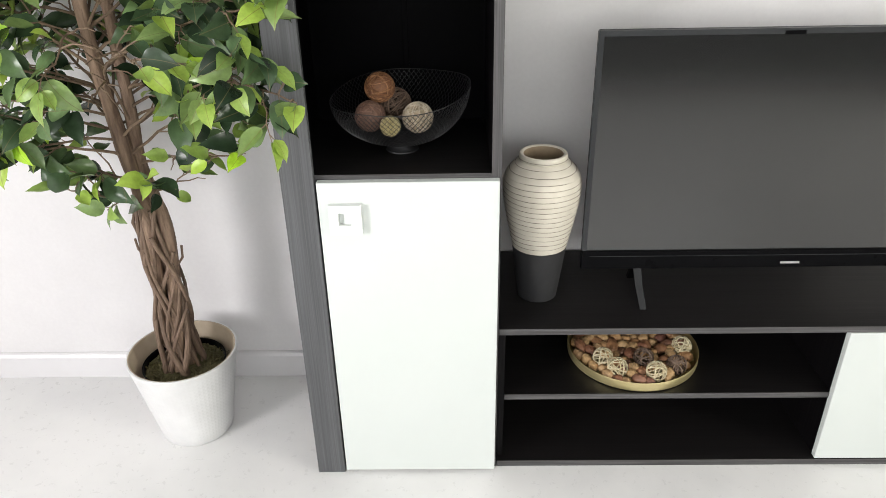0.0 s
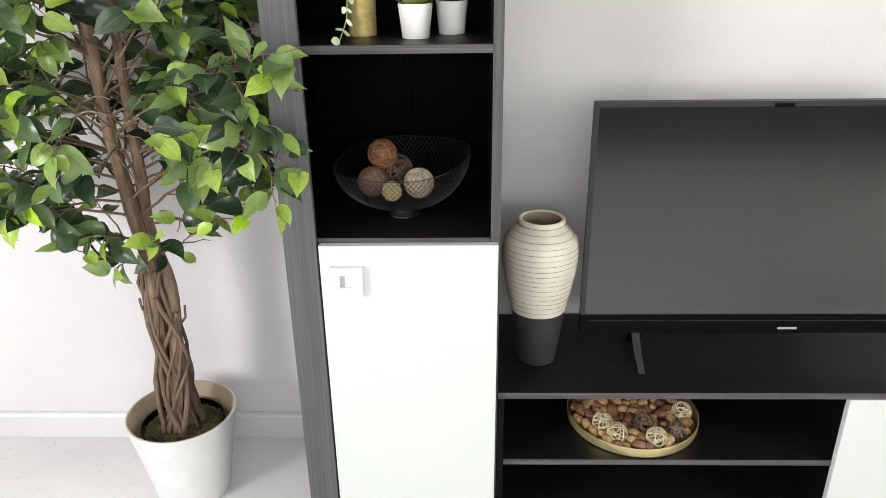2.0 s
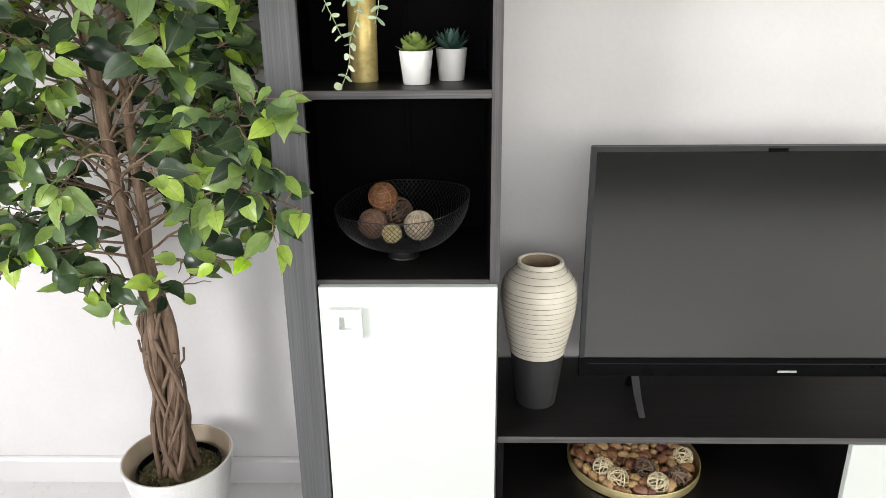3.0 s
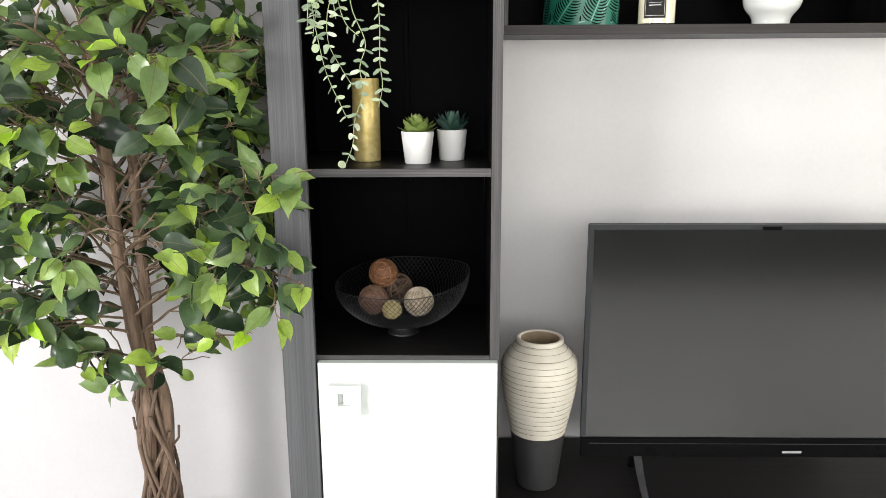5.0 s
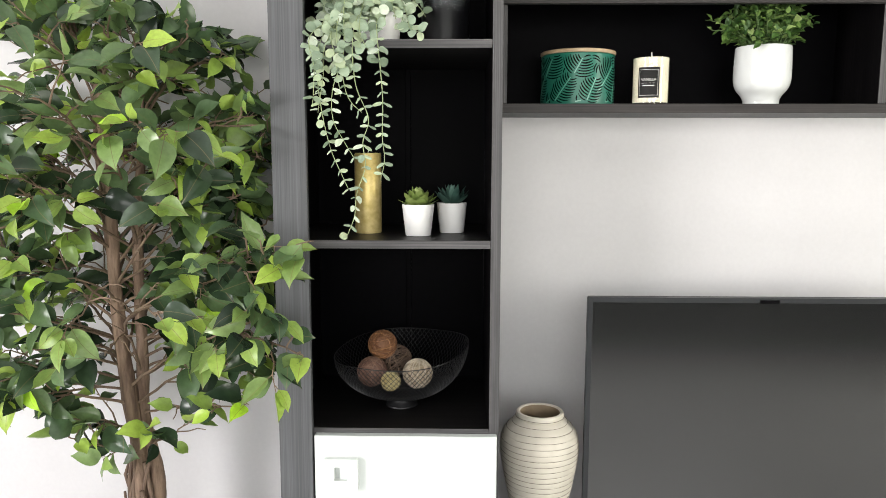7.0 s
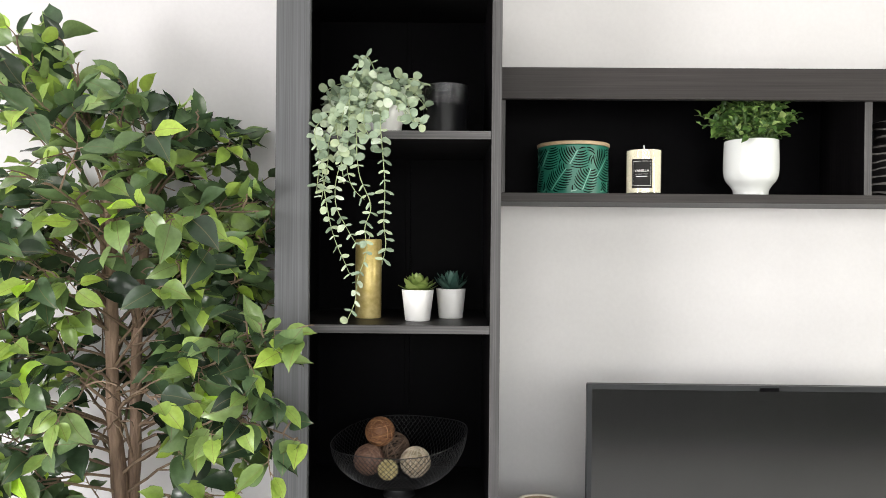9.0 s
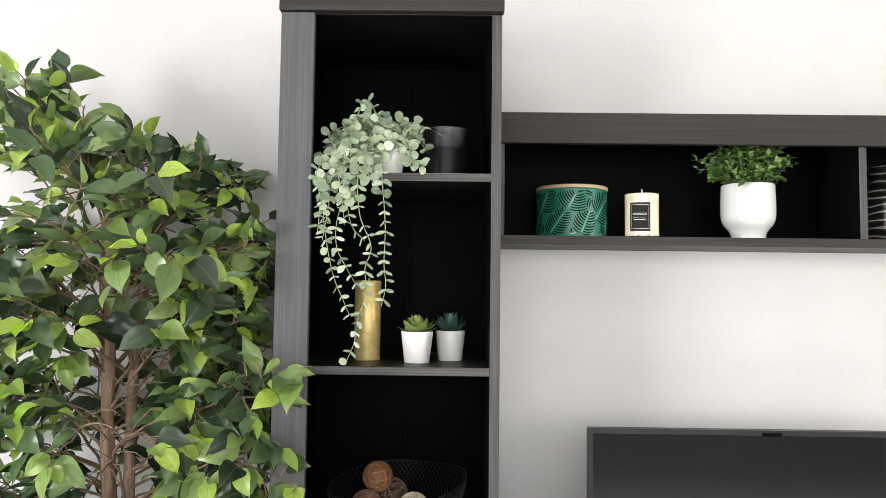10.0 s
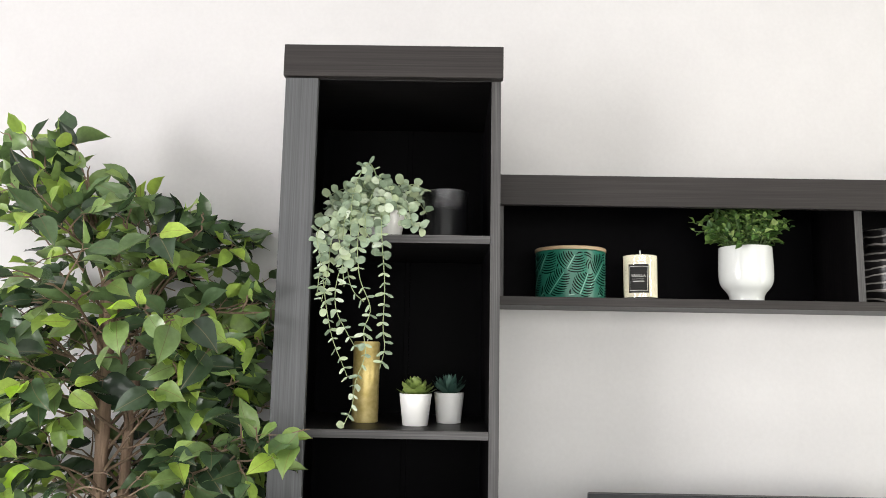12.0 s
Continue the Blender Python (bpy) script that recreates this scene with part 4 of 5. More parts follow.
def glass_candle():
    c = thing("glass_candle", (0.345, 0.238, SHELF_Z), "cream vanilla candle in clear glass with a black label", "candle")
    R, h = 0.041, 0.102
    g = part("glass", lathe(bmesh.new(), [(0, 0), (R - 0.002, 0), (R, 0.002), (R, h - 0.0008), (R - 0.0008, h), (R - 0.002, h), (R - 0.0022, h - 0.001), (R - 0.0022, 0.004), (R - 0.004, 0.003), (0, 0.003)], 64), GLASS, c, "clear glass tumbler", True)
    g.visible_shadow = False
    part("wax", lathe(bmesh.new(), [(0, 0.0034), (R - 0.0046, 0.0034), (R - 0.0023, 0.0048), (R - 0.0023, h - 0.0006), (R - 0.006, h - 0.0012), (0, h - 0.0016)], 64), WAX, c, "cream wax", True)
    part("wick", tube(bmesh.new(), ((0, 0, h - 0.006), (0.0008, 0, h + 0.006), (0, 0, h + 0.014)), 0.0015, 6), WHITE_PLASTIC, c, "white cotton wick")
    turn = -0.36
    half = 0.57
    lab = part("label_paper", curved_patch(bmesh.new(), R + 0.0002, turn - half, turn + half, 0.014, 0.080), LABEL_BLACK, c, "black paper label")
    bm = bmesh.new()
    e, w, rr = 0.003 / R, 0.0007, R + 0.0006
    for a0, a1, z0, z1 in ((turn - half + e, turn + half - e, 0.019, 0.0197), (turn - half + e, turn + half - e, 0.0743, 0.075), (turn - half + e, turn - half + e + w / R, 0.0197, 0.0743), (turn + half - e - w / R, turn + half - e, 0.0197, 0.0743), (turn - 0.36, turn + 0.36, 0.0452, 0.0457), (turn - 0.30, turn + 0.30, 0.0395, 0.0412)):
        curved_patch(bm, rr, a0, a1, z0, z1, 10, 0.0002)
    part("label_print", bm, LABEL_INK, c, "fine silver frame lines and print")
    cu = bpy.data.curves.new("label_word", "FONT")
    cu.body, cu.size, cu.align_x, cu.extrude = "VANILLA", 0.0082, "CENTER", 0.00008
    tmp = new("label_word", cu)
    dg = bpy.context.evaluated_depsgraph_get()
    me = bpy.data.meshes.new_from_object(tmp.evaluated_get(dg))
    bpy.data.objects.remove(tmp)
    for v in me.vertices:
        a, z, d = turn + v.co.x / R, 0.0505 + v.co.y, rr + v.co.z
        v.co = (d * math.sin(a), -d * math.cos(a), z)
    me.materials.clear()
    me.materials.append(LABEL_INK)
    ob = new("label_word", me)
    ob.parent = c
    tagged(ob, "silver word on a black label")


glass_candle()

GLOSS_WHITE = speckled("white_glossy_ceramic", (0.70, 0.715, 0.70), (0.73, 0.745, 0.73), 10, 0.1, 0, 0)
HERB = foliage("small_green_leaf", ((0.0, (0.035, 0.085, 0.022)), (0.45, (0.09, 0.18, 0.04)), (0.8, (0.19, 0.31, 0.075)), (1.0, (0.40, 0.52, 0.19))), 0.42)
HERB_STEM = speckled("green_stem", (0.06, 0.11, 0.03), (0.10, 0.16, 0.05), 80, 0.6)


def herb_pot():
    at = Vector((0.604, 0.268, SHELF_Z))
    p = thing("potted_herb", at, "bushy small leaved plant in a glossy white footed pot", "potted plant")
    keys = ((0.0, 0.038), (0.012, 0.0385), (0.022, 0.043), (0.036, 0.054), (0.052, 0.0595), (0.08, 0.0605), (0.128, 0.0590))
    prof = [(0, 0), (0.037, 0.0)] + smooth_profile(keys, 40)[1:] + [(0.058, 0.1295), (0.0566, 0.129), (0.056, 0.115), (0, 0.112)]
    prof = [(r * 1.02, z * 1.01) for r, z in prof]
    part("pot", lathe(bmesh.new(), prof, 72), GLOSS_WHITE, p, "glossy white footed pot", True)
    rnd = random.Random(31)
    mes = [leaf_mesh("leaf", HERB, 0.0205, 0.0142, 0.18, 0.3, 6, 0.7, 0.2, k) for k in range(3)]
    for i in range(118):
        a = 2.399 * i
        q = math.sqrt((i + 0.5) / 112)
        st = Vector((0.035 * q * math.cos(a), 0.035 * q * math.sin(a), 0.112))
        reach = 0.096 * q
        top = 0.230 - 0.072 * q * q + rnd.uniform(-0.025, 0.03)
        end = Vector((reach * math.cos(a) + rnd.uniform(-0.012, 0.012), reach * math.sin(a) * 0.82, top))
        if end.y > 0.092:
            end.y = 0.092
        if end.y < -0.083:
            end.z = min(end.z, 0.195)
        end.z = min(end.z, 0.262)
        if i in (96, 104):
            end = Vector((-0.125, -0.02, 0.165 + 0.02 * (i == 96)))
        mid = (st + end) / 2 + Vector((0, 0, 0.03))
        pts = [st * (1 - u) ** 2 + mid * 2 * u * (1 - u) + end * u * u for u in [k / 6 for k in range(7)]]
        part("stem", tube(bmesh.new(), pts, 0.0009, 4), HERB_STEM, p, smooth=True)
        for k in range(2, 7):
            d = (pts[k] - pts[k - 1]).normalized()
            for sgn in (1, -1):
                side = Matrix.Rotation(rnd.random() * 6.28, 3, d) @ d.orthogonal().normalized()
                ld = (side + d * 0.9).normalized()
                ob = new("leaf", mes[rnd.randrange(3)])
                ob.parent = p
                sc = rnd.uniform(0.6, 1.1)
                ob.matrix_local = along(ld, (rnd.uniform(-0.5, 0.5), -0.6, 0.8), pts[k]) @ Matrix.Diagonal((sc, sc, sc, 1))


herb_pot()


def zebra_mat():
    m, nt, b = material("black_shaded_cream_stripes", 0.3)
    v = mapped(nt, (1, 1, 1))
    n = noise_tex(nt, mapped(nt, (9, 9, 18)), 1.0, 3, 0.5)
    sep = node(nt, "ShaderNodeSeparateXYZ", {0: v})
    sh = node(nt, "ShaderNodeMath", {0: n, 1: 0.030, 2: sep.outputs[2]}, operation="MULTIPLY_ADD")
    ph = node(nt, "ShaderNodeMath", {0: sh.outputs[0], 1: 330.0}, operation="MULTIPLY")
    si = node(nt, "ShaderNodeMath", {0: ph.outputs[0]}, operation="SINE")
    n2 = noise_tex(nt, mapped(nt, (14, 14, 5)), 1.0, 2)
    ad = node(nt, "ShaderNodeMath", {0: n2, 1: 0.45, 2: si.outputs[0]}, operation="MULTIPLY_ADD")
    # cream stripes dimmed in colour for the shade of the shelf's divider
    nt.links.new(ramp(nt, ad.outputs[0], ((0.0, (0.012, 0.011, 0.012)), (0.93, (0.014, 0.013, 0.013)), (1.0, (0.27, 0.255, 0.24)))), b.inputs["Base Color"])
    bump(nt, b, si.outputs[0], 0.2, 0.001)
    return m


def striped_vase():
    v = thing("striped_vase", (0.959, 0.285, SHELF_Z), "black ceramic bottle vase with wavy cream stripes", "vase")
    keys = ((0.0, 0.066), (0.02, 0.076), (0.06, 0.080), (0.10, 0.078), (0.120, 0.066), (0.132, 0.053), (0.15, 0.051), (0.178, 0.057))
    prof = [(0, 0), (0.066, 0)] + smooth_profile(keys, 60)[1:] + [(0.054, 0.180), (0.051, 0.179), (0.048, 0.15), (0, 0.14)]
    part("body", lathe(bmesh.new(), prof, 64), zebra_mat(), v, smooth=True)


striped_vase()


# ---- artificial ficus tree ----
BARK = speckled("brown_bark", (0.085, 0.050, 0.034), (0.40, 0.275, 0.19), 85, 0.8, 0, 1.0, 0.006, (1, 1, 0.16))
VINE = speckled("brown_vine_wood", (0.085, 0.052, 0.035), (0.20, 0.135, 0.092), 90, 0.75, 0, 0.6, 0.003, (1, 1, 0.4))
TWIG = speckled("twig_bark", (0.10, 0.064, 0.042), (0.27, 0.19, 0.125), 120, 0.75, 0, 0.4)
MOSS = speckled("dry_green_moss", (0.05, 0.045, 0.018), (0.16, 0.14, 0.06), 150, 0.95, 0, 1.0, 0.006)
PLANTER_IN = speckled("beige_planter_lining", (0.36, 0.29, 0.21), (0.44, 0.36, 0.27), 30, 0.6)
FICUS = foliage("mature_ficus_leaf", ((0.0, (0.016, 0.030, 0.017)), (0.40, (0.056, 0.098, 0.047)), (0.72, (0.132, 0.208, 0.084)), (1.0, (0.23, 0.33, 0.11))), 0.27, vein=(0.14, 0.12, 0.06), vein_width=0.0010, sub=0.14)
FICUS_YOUNG = foliage("young_ficus_leaf", ((0.0, (0.17, 0.26, 0.075)), (0.5, (0.28, 0.41, 0.085)), (0.90, (0.40, 0.55, 0.09)), (1.0, (0.42, 0.70, 0.04))), 0.36, vein=(0.20, 0.13, 0.05), vein_width=0.0011, sub=0.25)


def planter_mat():
    """White ceramic with a faint woven grid in relief."""
    m, nt, b = material("white_woven_planter", 0.45)
    tc = node(nt, "ShaderNodeTexCoord")
    sep = node(nt, "ShaderNodeSeparateXYZ", {0: tc.outputs["Object"]})
    ang = node(nt, "ShaderNodeMath", {0: sep.outputs[1], 1: sep.outputs[0]}, operation="ARCTAN2")
    u = node(nt, "ShaderNodeMath", {0: ang.outputs[0], 1: 72.0}, operation="MULTIPLY")
    w = node(nt, "ShaderNodeMath", {0: sep.outputs[2], 1: 520.0}, operation="MULTIPLY")
    su = node(nt, "ShaderNodeMath", {0: u.outputs[0]}, operation="SINE")
    sw = node(nt, "ShaderNodeMath", {0: w.outputs[0]}, operation="SINE")
    mx = node(nt, "ShaderNodeMath", {0: su.outputs[0], 1: sw.outputs[0]}, operation="MAXIMUM")
    n = noise_tex(nt, mapped(nt), 14, 4)
    nt.links.new(ramp(nt, n, ((0.3, (0.60, 0.60, 0.60)), (0.7, (0.68, 0.68, 0.68)))), b.inputs["Base Color"])
    bump(nt, b, mx.outputs[0], 0.16, 0.0012)
    return m


TREE = Vector((-0.811, 0.165, 0.0))


def ficus_tree():
    t = thing("ficus_tree", TREE, "artificial ficus tree with braided trunk in a white planter", "potted tree")
    rnd = random.Random(77)
    H, R0, R1 = 0.252, 0.093, 0.138
    prof = [(0, 0), (R0 - 0.004, 0), (R0, 0.004)] + [(R0 + (R1 - R0) * k / 10, 0.004 + (H - 0.010) * k / 10) for k in range(1, 11)] + [(R1 + 0.0015, H - 0.002), (R1, H), (R1 - 0.004, H), (R1 - 0.006, H - 0.003)]
    pl = part("planter", lathe(bmesh.new(), prof, 80), planter_mat(), t, "white planter with a woven relief", True)
    part("lining", lathe(bmesh.new(), [(R1 - 0.0035, H + 0.0006), (R1 - 0.0065, H - 0.0005), (R1 - 0.020, H - 0.075), (R1 - 0.025, H - 0.080), (0, H - 0.081)], 80), PLANTER_IN, pl, "beige inner rim", True)
    part("inner_pot", lathe(bmesh.new(), [(0.096, H - 0.079), (0.104, H - 0.040), (0.106, H - 0.038), (0.106, H - 0.036), (0.102, H - 0.036), (0.100, H - 0.052), (0, H - 0.052)], 64), TV_BLACK, t, "black plastic inner pot", True)
    bm = bmesh.new()
    for _ in range(420):
        a, q = rnd.random() * 6.283, 0.098 * math.sqrt(rnd.random())
        p = Vector((q * math.cos(a), q * math.sin(a), H - 0.050 + 0.012 * noise.noise(Vector((q * 30 * math.cos(a), q * 30 * math.sin(a), 2)))))
        d = Vector((rnd.uniform(-1, 1), rnd.uniform(-1, 1), rnd.uniform(0, 0.8))).normalized() * rnd.uniform(0.008, 0.02)
        tube(bm, (p, p + d * 0.5 + Vector((0, 0, 0.003)), p + d), (0.0022, 0.002, 0.0008), 4)
    lathe(bm, [(0.100, H - 0.052), (0.06, H - 0.046), (0, H - 0.042)], 40)
    part("moss", bm, MOSS, t, "dry brown green moss", True)

    base = Vector((0.0, 0.0, H - 0.05))

    def axis_at(z):
        """The trunk's middle line, leaning slightly."""
        x = 0.010 * math.sin((z - 0.2) * 4) - 0.006 + 0.004 * min(1.0, max(0.0, (z - 0.35) / 0.3)) - 0.012 * max(0, z - 0.75)
        return Vector((x, -0.01 * (z - 0.2), z))

    def along_keys(keys, z):
        """Straight steps between (height, value) keys."""
        for (z0, v0), (z1, v1) in zip(keys, keys[1:]):
            if z <= z1:
                return v0 + (v1 - v0) * min(1.0, max(0.0, (z - z0) / (z1 - z0)))
        return keys[-1][1]

    # upper course of the three stems, as (height, x) and one depth each
    courses = (
        (((0.6, -0.010), (0.72, -0.016), (0.95, -0.031), (1.2, -0.040), (1.6, -0.052)), -0.016, 0.0175, 0.019, 0.4, 1.60),
        (((0.6, -0.024), (0.72, -0.034), (0.95, -0.052), (1.2, -0.066), (1.5, -0.078)), 0.022, 0.0160, 0.022, 2.5, 1.52),
        (((0.6, 0.004), (0.72, -0.003), (1.0, 0.004), (1.2, 0.012), (1.45, 0.030)), 0.006, 0.0155, 0.024, 4.6, 1.46),
    )
    trunks = []
    for k, (course, depth, r, spread, twist, top) in enumerate(courses):
        pts, rad = [], []
        for i in range(31):
            z = base.z - 0.02 + (top - base.z) * i / 30
            a = twist + 2.6 * min(1, (z - 0.2) / 0.6)
            low = axis_at(z) + Vector((spread * math.cos(a), spread * math.sin(a), 0))
            high = Vector((along_keys(course, z) + 0.004 * math.sin(11 * z + 2 * k), depth + 0.004 * math.sin(9 * z + k), z))
            u = min(1.0, max(0.0, (z - 0.58) / 0.22))
            pts.append(low.lerp(high, u * u * (3 - 2 * u)))
            rad.append(r * (1.0 - 0.40 * max(0, (i - 10) / 20)) * (1 + 0.07 * math.sin(i * 1.9 + k)))
        part("trunk", tube(bmesh.new(), pts, rad, 12), BARK, t, "rough brown bark stem", True)
        trunks.append(pts)
    for k in range(17):
        a0, turn = 2 * math.pi * k / 17 + rnd.uniform(-0.2, 0.2), rnd.choice((-1, 1)) * rnd.uniform(1.6, 3.6)
        top = rnd.uniform(0.52, 0.70)
        thick = rnd.uniform(0.0045, 0.0082)
        pts, rad = [], []
        for i in range(15):
            u = i / 14
            z = base.z - 0.015 + (top - base.z) * u
            s = 0.044 - 0.010 * u + 0.008 * math.sin(7 * u + k) + (0.006 if u < 0.12 else 0)
            if k % 5 == 0 and u > 0.9:
                s += 0.022
            a = a0 + turn * u + 0.25 * math.sin(6 * u + 2 * k)
            pts.append(axis_at(z) + Vector((s * math.cos(a), s * math.sin(a), 0)))
            rad.append(thick * (1 - 0.35 * u))
        part("vine", tube(bmesh.new(), pts, rad, 8), VINE, t, "twisting brown vine stem", True)

    # crown: limbs, twigs, leaves
    leaves = []
    TOP = ((-1.32, 1.54), (-1.20, 1.75), (-1.09, 1.825), (-0.97, 1.83), (-0.91, 1.79), (-0.84, 1.715), (-0.70, 1.645), (-0.61, 1.645), (-0.55, 1.58), (-0.45, 1.52))
    LOW = ((0.0, 0.60), (0.10, 0.62), (0.15, 0.67), (0.20, 0.765), (0.27, 0.81), (0.36, 0.83), (0.45, 0.86))

    def free(q, edge=0.0):
        """Whether a place belongs to the crown: below its domed top, above its skirt, clear of wall and cabinet."""
        w = q + TREE
        top = 1.35 + (along_keys(TOP, w.x) - 1.35) * (w.y + 1.46) / 1.54
        if w.y > 0.365 or w.y < -0.25 or w.z > top - edge or w.x < -1.30:
            return False
        if w.z < along_keys(LOW, math.hypot(q.x, q.y)) + edge - 0.075 * min(1.0, max(0.0, (-q.x - 0.23) / 0.03)):
            return False
        if w.y > -0.035:
            return w.x < -0.464
        return w.x < -0.36 and (0.86 < w.z < 1.24 or w.x < -0.46)

    def leaf_on(twigs, p, d, side, young):
        """One leaf on a short stalk: its blade droops outwards, its upper side turned up and out."""
        out = Vector((p.x, p.y, 0))
        out = out.normalized() if out.length > 0.02 else Vector((0, -1, 0))
        ld = (side * 0.9 + d * 0.75 + out * 0.25 + Vector((rnd.uniform(-0.35, 0.35), rnd.uniform(-0.35, 0.35), rnd.uniform(-0.75, 0.25) + (0.40 if p.z > 1.42 else 0.0) + (0.35 if p.z > 1.58 else 0.0)))).normalized()
        nrm = (out * 0.45 + Vector((rnd.uniform(-0.7, 0.7), rnd.uniform(-0.75, 0.25), rnd.uniform(0.25, 1.0)))).normalized()
        stalk = p + ld * rnd.uniform(0.008, 0.016)
        size = rnd.uniform(0.54, 0.86) if young else rnd.uniform(0.64, 1.10)
        if not (free(stalk) and free(stalk + ld * 0.078 * size, -0.03 if stalk.z > 1.5 else 0.0)):
            return
        x = stalk.x + 0.026 + 0.42 * min(0.0, stalk.y)
        if abs(x) < 0.072 and stalk.y < 0.03 and 0.88 < stalk.z < 1.40 and rnd.random() < (0.97 if stalk.z < 1.22 else 0.75):
            return
        tube(twigs, (p, stalk), (0.0011, 0.0009), 4)
        leaves.append((along(ld, nrm, stalk) @ Matrix.Diagonal((size, size, size, 1)), young))

    def bent(a, m, b, n):
        """A bow from a over m to b, with small kinks."""
        pts = []
        for i in range(n + 1):
            u = i / n
            q = a * (1 - u) ** 2 + m * 2 * u * (1 - u) + b * u * u
            if 0 < i < n:
                q = q + Vector((rnd.uniform(-1, 1), rnd.uniform(-1, 1), rnd.uniform(-1, 1))) * 0.0032
            pts.append(q)
        return pts

    def limb(start, end, rise, leafy):
        twigs = bmesh.new()
        mid = start.lerp(end, 0.45) + Vector((0, 0, rise))
        n = max(7, int((end - start).length / 0.028))
        pts = bent(start, mid, end, n)
        tube(twigs, pts, [0.0037 * (1 - 0.58 * i / n) for i in range(n + 1)], 6)
        turn_side = rnd.choice((-1, 1))
        for k in range(max(2, int(n * (1 - leafy))), n + 1):
            d = (pts[k] - pts[k - 1]).normalized()
            level = d.cross(Vector((0, 0, 1)))
            level = level.normalized() if level.length > 0.1 else Vector((1, 0, 0))
            turn_side = -turn_side
            side = Matrix.Rotation(rnd.uniform(-0.9, 0.9), 3, d) @ (level * turn_side)
            if rnd.random() < (0.4 if n > 8 else 0.65):
                leaf_on(twigs, pts[k], d, -side, rnd.random() < 0.12)
            if k % 3 == 2 and k < n:
                continue
            reach = rnd.uniform(0.075, 0.15) * (1 - 0.35 * k / n)
            way = (d * 0.75 + side * (0.9 if k < n else 0.1) + Vector((0, 0, rnd.uniform(-0.15, 0.4)))).normalized()
            tip = pts[k] + way * reach
            if not free(tip, 0.012):
                tip = pts[k] + (way + Vector((-0.3, -0.3, 0.0))).normalized() * reach * 0.5
                if not free(tip):
                    continue
            tw = bent(pts[k], pts[k].lerp(tip, 0.5) + Vector((0, 0, 0.014)), tip, 5)
            tube(twigs, tw, [0.0022 * (1 - 0.55 * i / 5) for i in range(6)], 5)
            for m in range(2, 6):
                dd = (tw[m] - tw[m - 1]).normalized()
                across = Matrix.Rotation((m % 2) * math.pi + rnd.uniform(-0.8, 0.8), 3, dd) @ dd.cross(Vector((0.05, 0, 1))).normalized()
                if rnd.random() < 0.84:
                    leaf_on(twigs, tw[m], dd, across, rnd.random() < (0.10, 0.10, 0.15, 0.22, 0.38, 0.55)[m])
            leaf_on(twigs, tw[5], dd, dd, rnd.random() < 0.6)
        part("branch", twigs, TWIG, t, "thin brown branch with its twigs", True)

    def from_trunk(i, z):
        src = trunks[i % 3]
        return min(src, key=lambda q: abs(q.z - z)).copy()

    n_limb = 52
    for i in range(n_limb):
        u = (i + 0.5) / n_limb
        z = 0.80 + 0.74 * u
        az = 2.399 * i + rnd.uniform(-0.25, 0.25)
        reach = rnd.uniform(0.20, 0.42) if u < 0.8 else rnd.uniform(0.10, 0.36)
        up = rnd.uniform(0.02, 0.16) if u < 0.35 else rnd.uniform(0.06, 0.26)
        end = Vector((reach * math.cos(az), reach * math.sin(az) * 0.82, 0))
        start = from_trunk(i, z)
        end.z = min(start.z, z) + up
        for _ in range(14):
            if free(end, 0.02):
                break
            end = Vector((end.x * 0.93, end.y * 0.93, end.z - 0.012 if end.z > 1.2 else end.z + 0.008))
        limb(start, end, rnd.uniform(0.03, 0.11), 0.76)
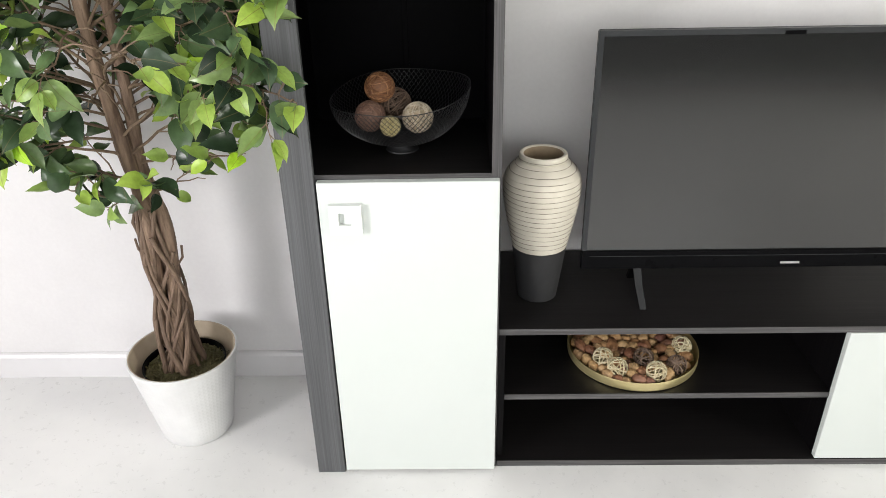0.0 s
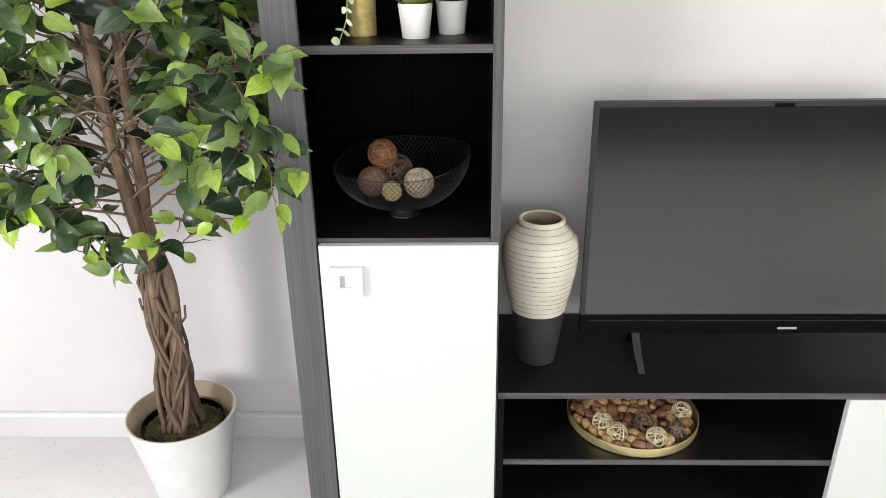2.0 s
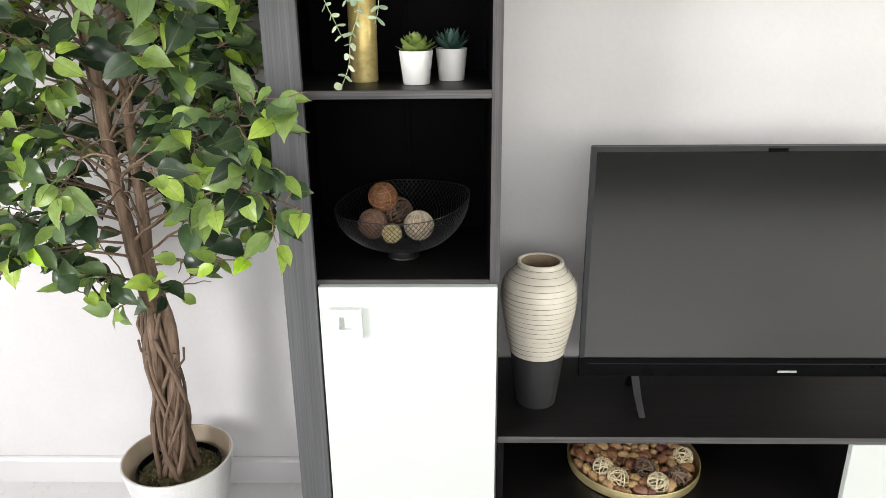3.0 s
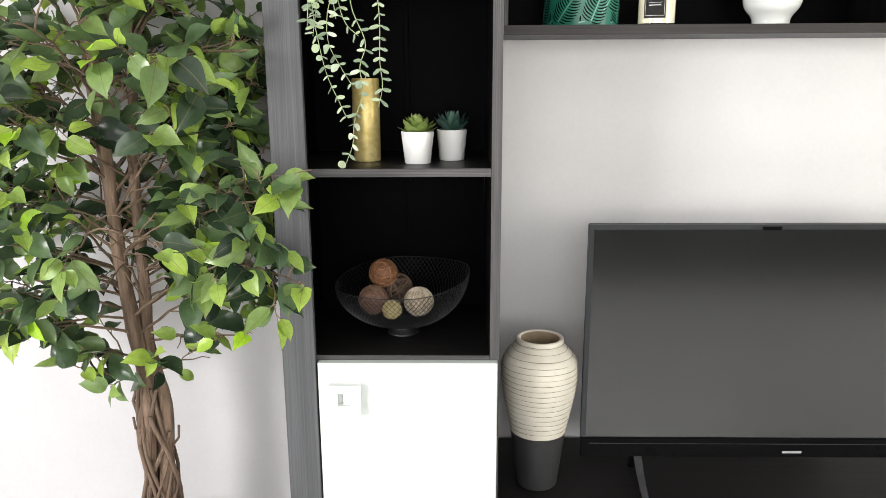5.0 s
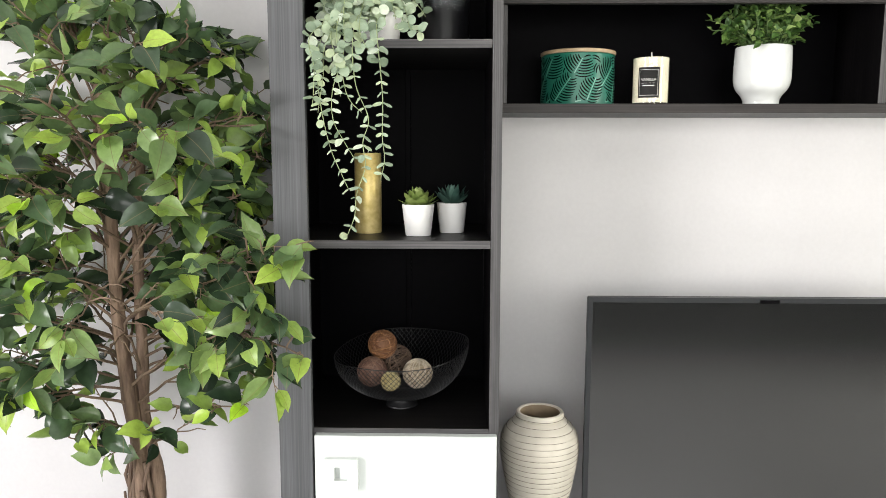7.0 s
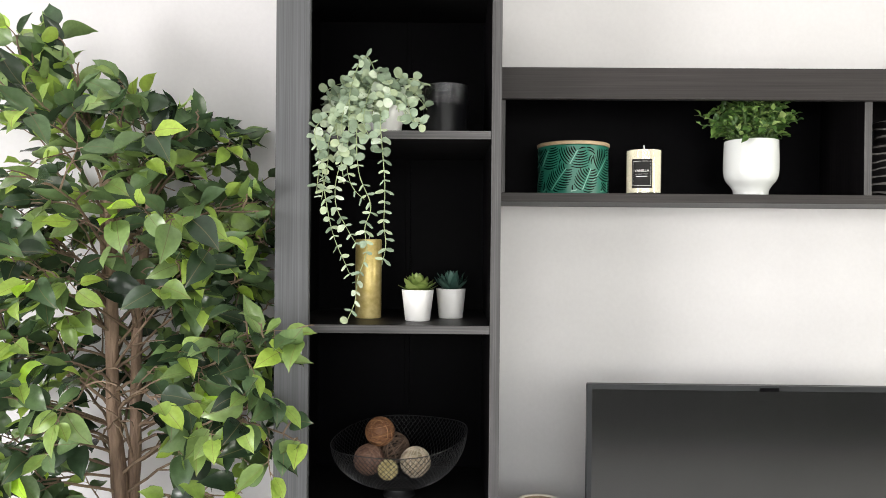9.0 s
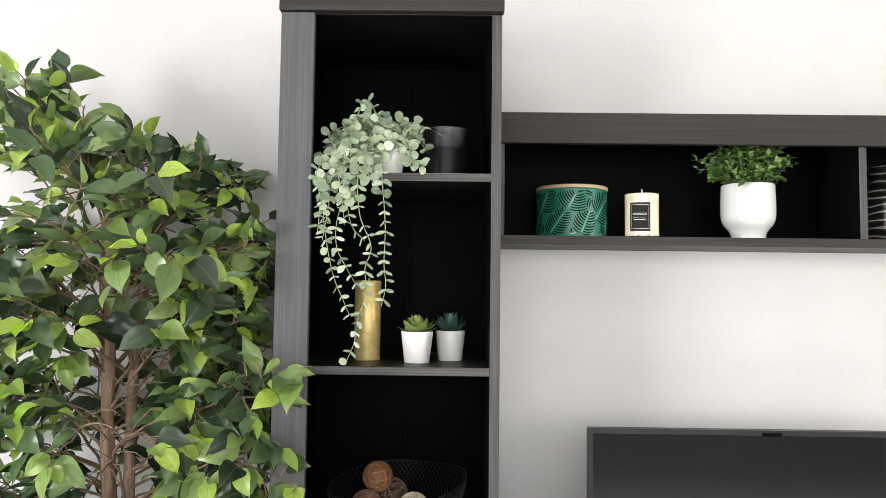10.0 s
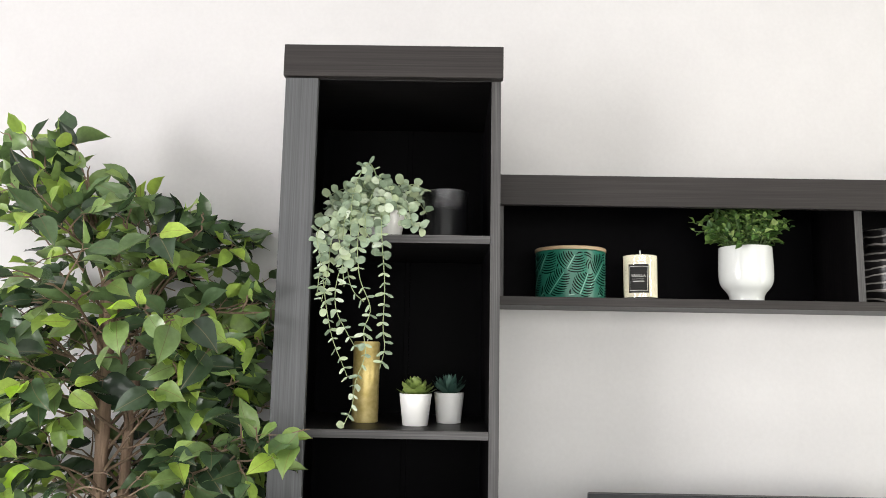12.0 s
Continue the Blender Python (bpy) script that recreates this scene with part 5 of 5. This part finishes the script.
    # limbs with a course of their own: towards the cabinet's front, the low sprigs and the crown's peak (height on the stem, end, bow)
    for i, (z, end, rise, leafy) in enumerate((
        (1.04, (-0.385, -0.100, 1.180), 0.05, 0.55), (0.98, (-0.420, -0.105, 1.150), 0.05, 0.55), (0.92, (-0.390, -0.095, 0.985), 0.08, 0.42), (0.84, (-0.445, -0.085, 1.05), 0.05, 0.55),
        (0.76, (-0.535, 0.03, 0.835), 0.03, 0.55), (0.69, (-0.700, 0.08, 0.735), 0.03, 0.7), (0.67, (-0.890, 0.08, 0.725), 0.03, 0.75), (0.73, (-0.900, 0.10, 0.775), 0.03, 0.6),
        (0.82, (-1.060, 0.05, 0.815), 0.06, 0.6), (0.80, (-1.075, -0.01, 0.80), 0.09, 0.5), (0.86, (-0.56, 0.12, 0.93), 0.05, 0.6), (0.95, (-0.53, 0.16, 1.06), 0.05, 0.65), (1.05, (-0.53, 0.20, 1.20), 0.05, 0.65), (0.9, (-0.6, 0.22, 1.0), 0.04, 0.7), (1.1, (-0.54, 0.10, 1.28), 0.05, 0.65), (0.86, (-1.110, 0.10, 0.880), 0.06, 0.6), (0.84, (-1.02, -0.02, 0.90), 0.05, 0.5),
        (1.44, (-1.050, 0.06, 1.775), 0.05, 0.6), (1.50, (-0.960, 0.10, 1.785), 0.03, 0.6), (1.48, (-0.905, 0.06, 1.745), 0.03, 0.6), (1.45, (-1.120, 0.12, 1.74), 0.05, 0.6),
        (1.40, (-0.660, 0.06, 1.600), 0.05, 0.6), (1.36, (-0.620, 0.03, 1.590), 0.05, 0.45), (1.22, (-0.500, 0.14, 1.42), 0.06, 0.6), (1.02, (-1.100, 0.0, 1.20), 0.05, 0.65), (0.94, (-1.080, -0.10, 1.06), 0.05, 0.6), (1.15, (-1.000, -0.15, 1.32), 0.05, 0.55), (1.25, (-1.120, 0.10, 1.42), 0.05, 0.65), (0.92, (-1.050, 0.12, 1.0), 0.04, 0.7), (1.2, (-0.49, 0.06, 1.38), 0.06, 0.6),
        (1.42, (-0.760, 0.0, 1.62), 0.04, 0.6), (1.46, (-0.80, 0.15, 1.68), 0.03, 0.6))):
        limb(from_trunk(i, z), Vector(end) - TREE, rise, leafy)

    def blade(mat, seed, bend, fold, roll, width):
        """A ficus leaf along +y: broad below its middle, drawn out into a drip tip, folded at the midrib, bent and rolled."""
        bm = bmesh.new()
        outline = ((0.0, 0.0), (0.04, 0.30), (0.11, 0.66), (0.22, 0.92), (0.36, 1.0), (0.50, 0.95), (0.64, 0.77), (0.77, 0.48), (0.88, 0.19), (1.0, 0.0))
        L, rows = 0.085, []
        wob = random.Random(seed)
        for s, w in outline:
            w = w * width * 0.5 * wob.uniform(0.95, 1.05)
            a = bend * s
            y, z = L * (math.sin(a) / bend if abs(bend) > 0.01 else s), -L * (1 - math.cos(a)) / bend if abs(bend) > 0.01 else 0.0
            if w < 1e-6:
                rows.append([bm.verts.new((0, y, z))])
                continue
            tw = roll * s
            row = []
            for f in (-1.0, -0.5, 0.0, 0.5, 1.0):
                lift = fold * w * (abs(f) ** 1.5 - 0.3) + 0.0012 * math.sin(14 * s + seed + 2 * f) * abs(f)
                row.append(bm.verts.new((w * f * math.cos(tw) - lift * math.sin(tw), y, z + lift * math.cos(tw) + w * f * math.sin(tw))))
            rows.append(row)
        for a, b in zip(rows, rows[1:]):
            for j in range(4):
                if len(a) == 1:
                    bm.faces.new((a[0], b[j + 1], b[j]))
                elif len(b) == 1:
                    bm.faces.new((a[j], a[j + 1], b[0]))
                else:
                    bm.faces.new((a[j], a[j + 1], b[j + 1], b[j]))
        return mesh_of(bm, "leaf", mat, True)

    shapes = ((0.65, 0.42, 0.3, 0.047), (1.05, 0.26, -0.45, 0.049), (0.3, 0.55, 0.15, 0.044), (1.35, 0.35, 0.6, 0.047), (0.8, 0.16, -0.25, 0.051), (-0.3, 0.45, 0.4, 0.045))
    mature = [blade(FICUS, k, *q) for k, q in enumerate(shapes)]
    fresh = [blade(FICUS_YOUNG, k + 9, *q) for k, q in enumerate(shapes)]
    # the leaves towards the room are single parts, those behind are one joined part for each age
    leaves.sort(key=lambda q: q[0].translation.y)
    for m, young in leaves[:300]:
        ob = new("leaf", (fresh if young else mature)[rnd.randrange(6)])
        ob.parent = t
        ob.matrix_local = m
    for age, mat, label in ((False, FICUS, "dark green leaves at the back of the crown"), (True, FICUS_YOUNG, "light green leaves at the back of the crown")):
        rest = bmesh.new()
        for m, young in leaves[300:]:
            if young == age:
                tmp = (fresh if young else mature)[rnd.randrange(6)].copy()
                tmp.transform(m)
                rest.from_mesh(tmp)
                bpy.data.meshes.remove(tmp)
        tagged(part("rear_leaves", rest, mat, t, smooth=True), label, kind="stuff")


ficus_tree()
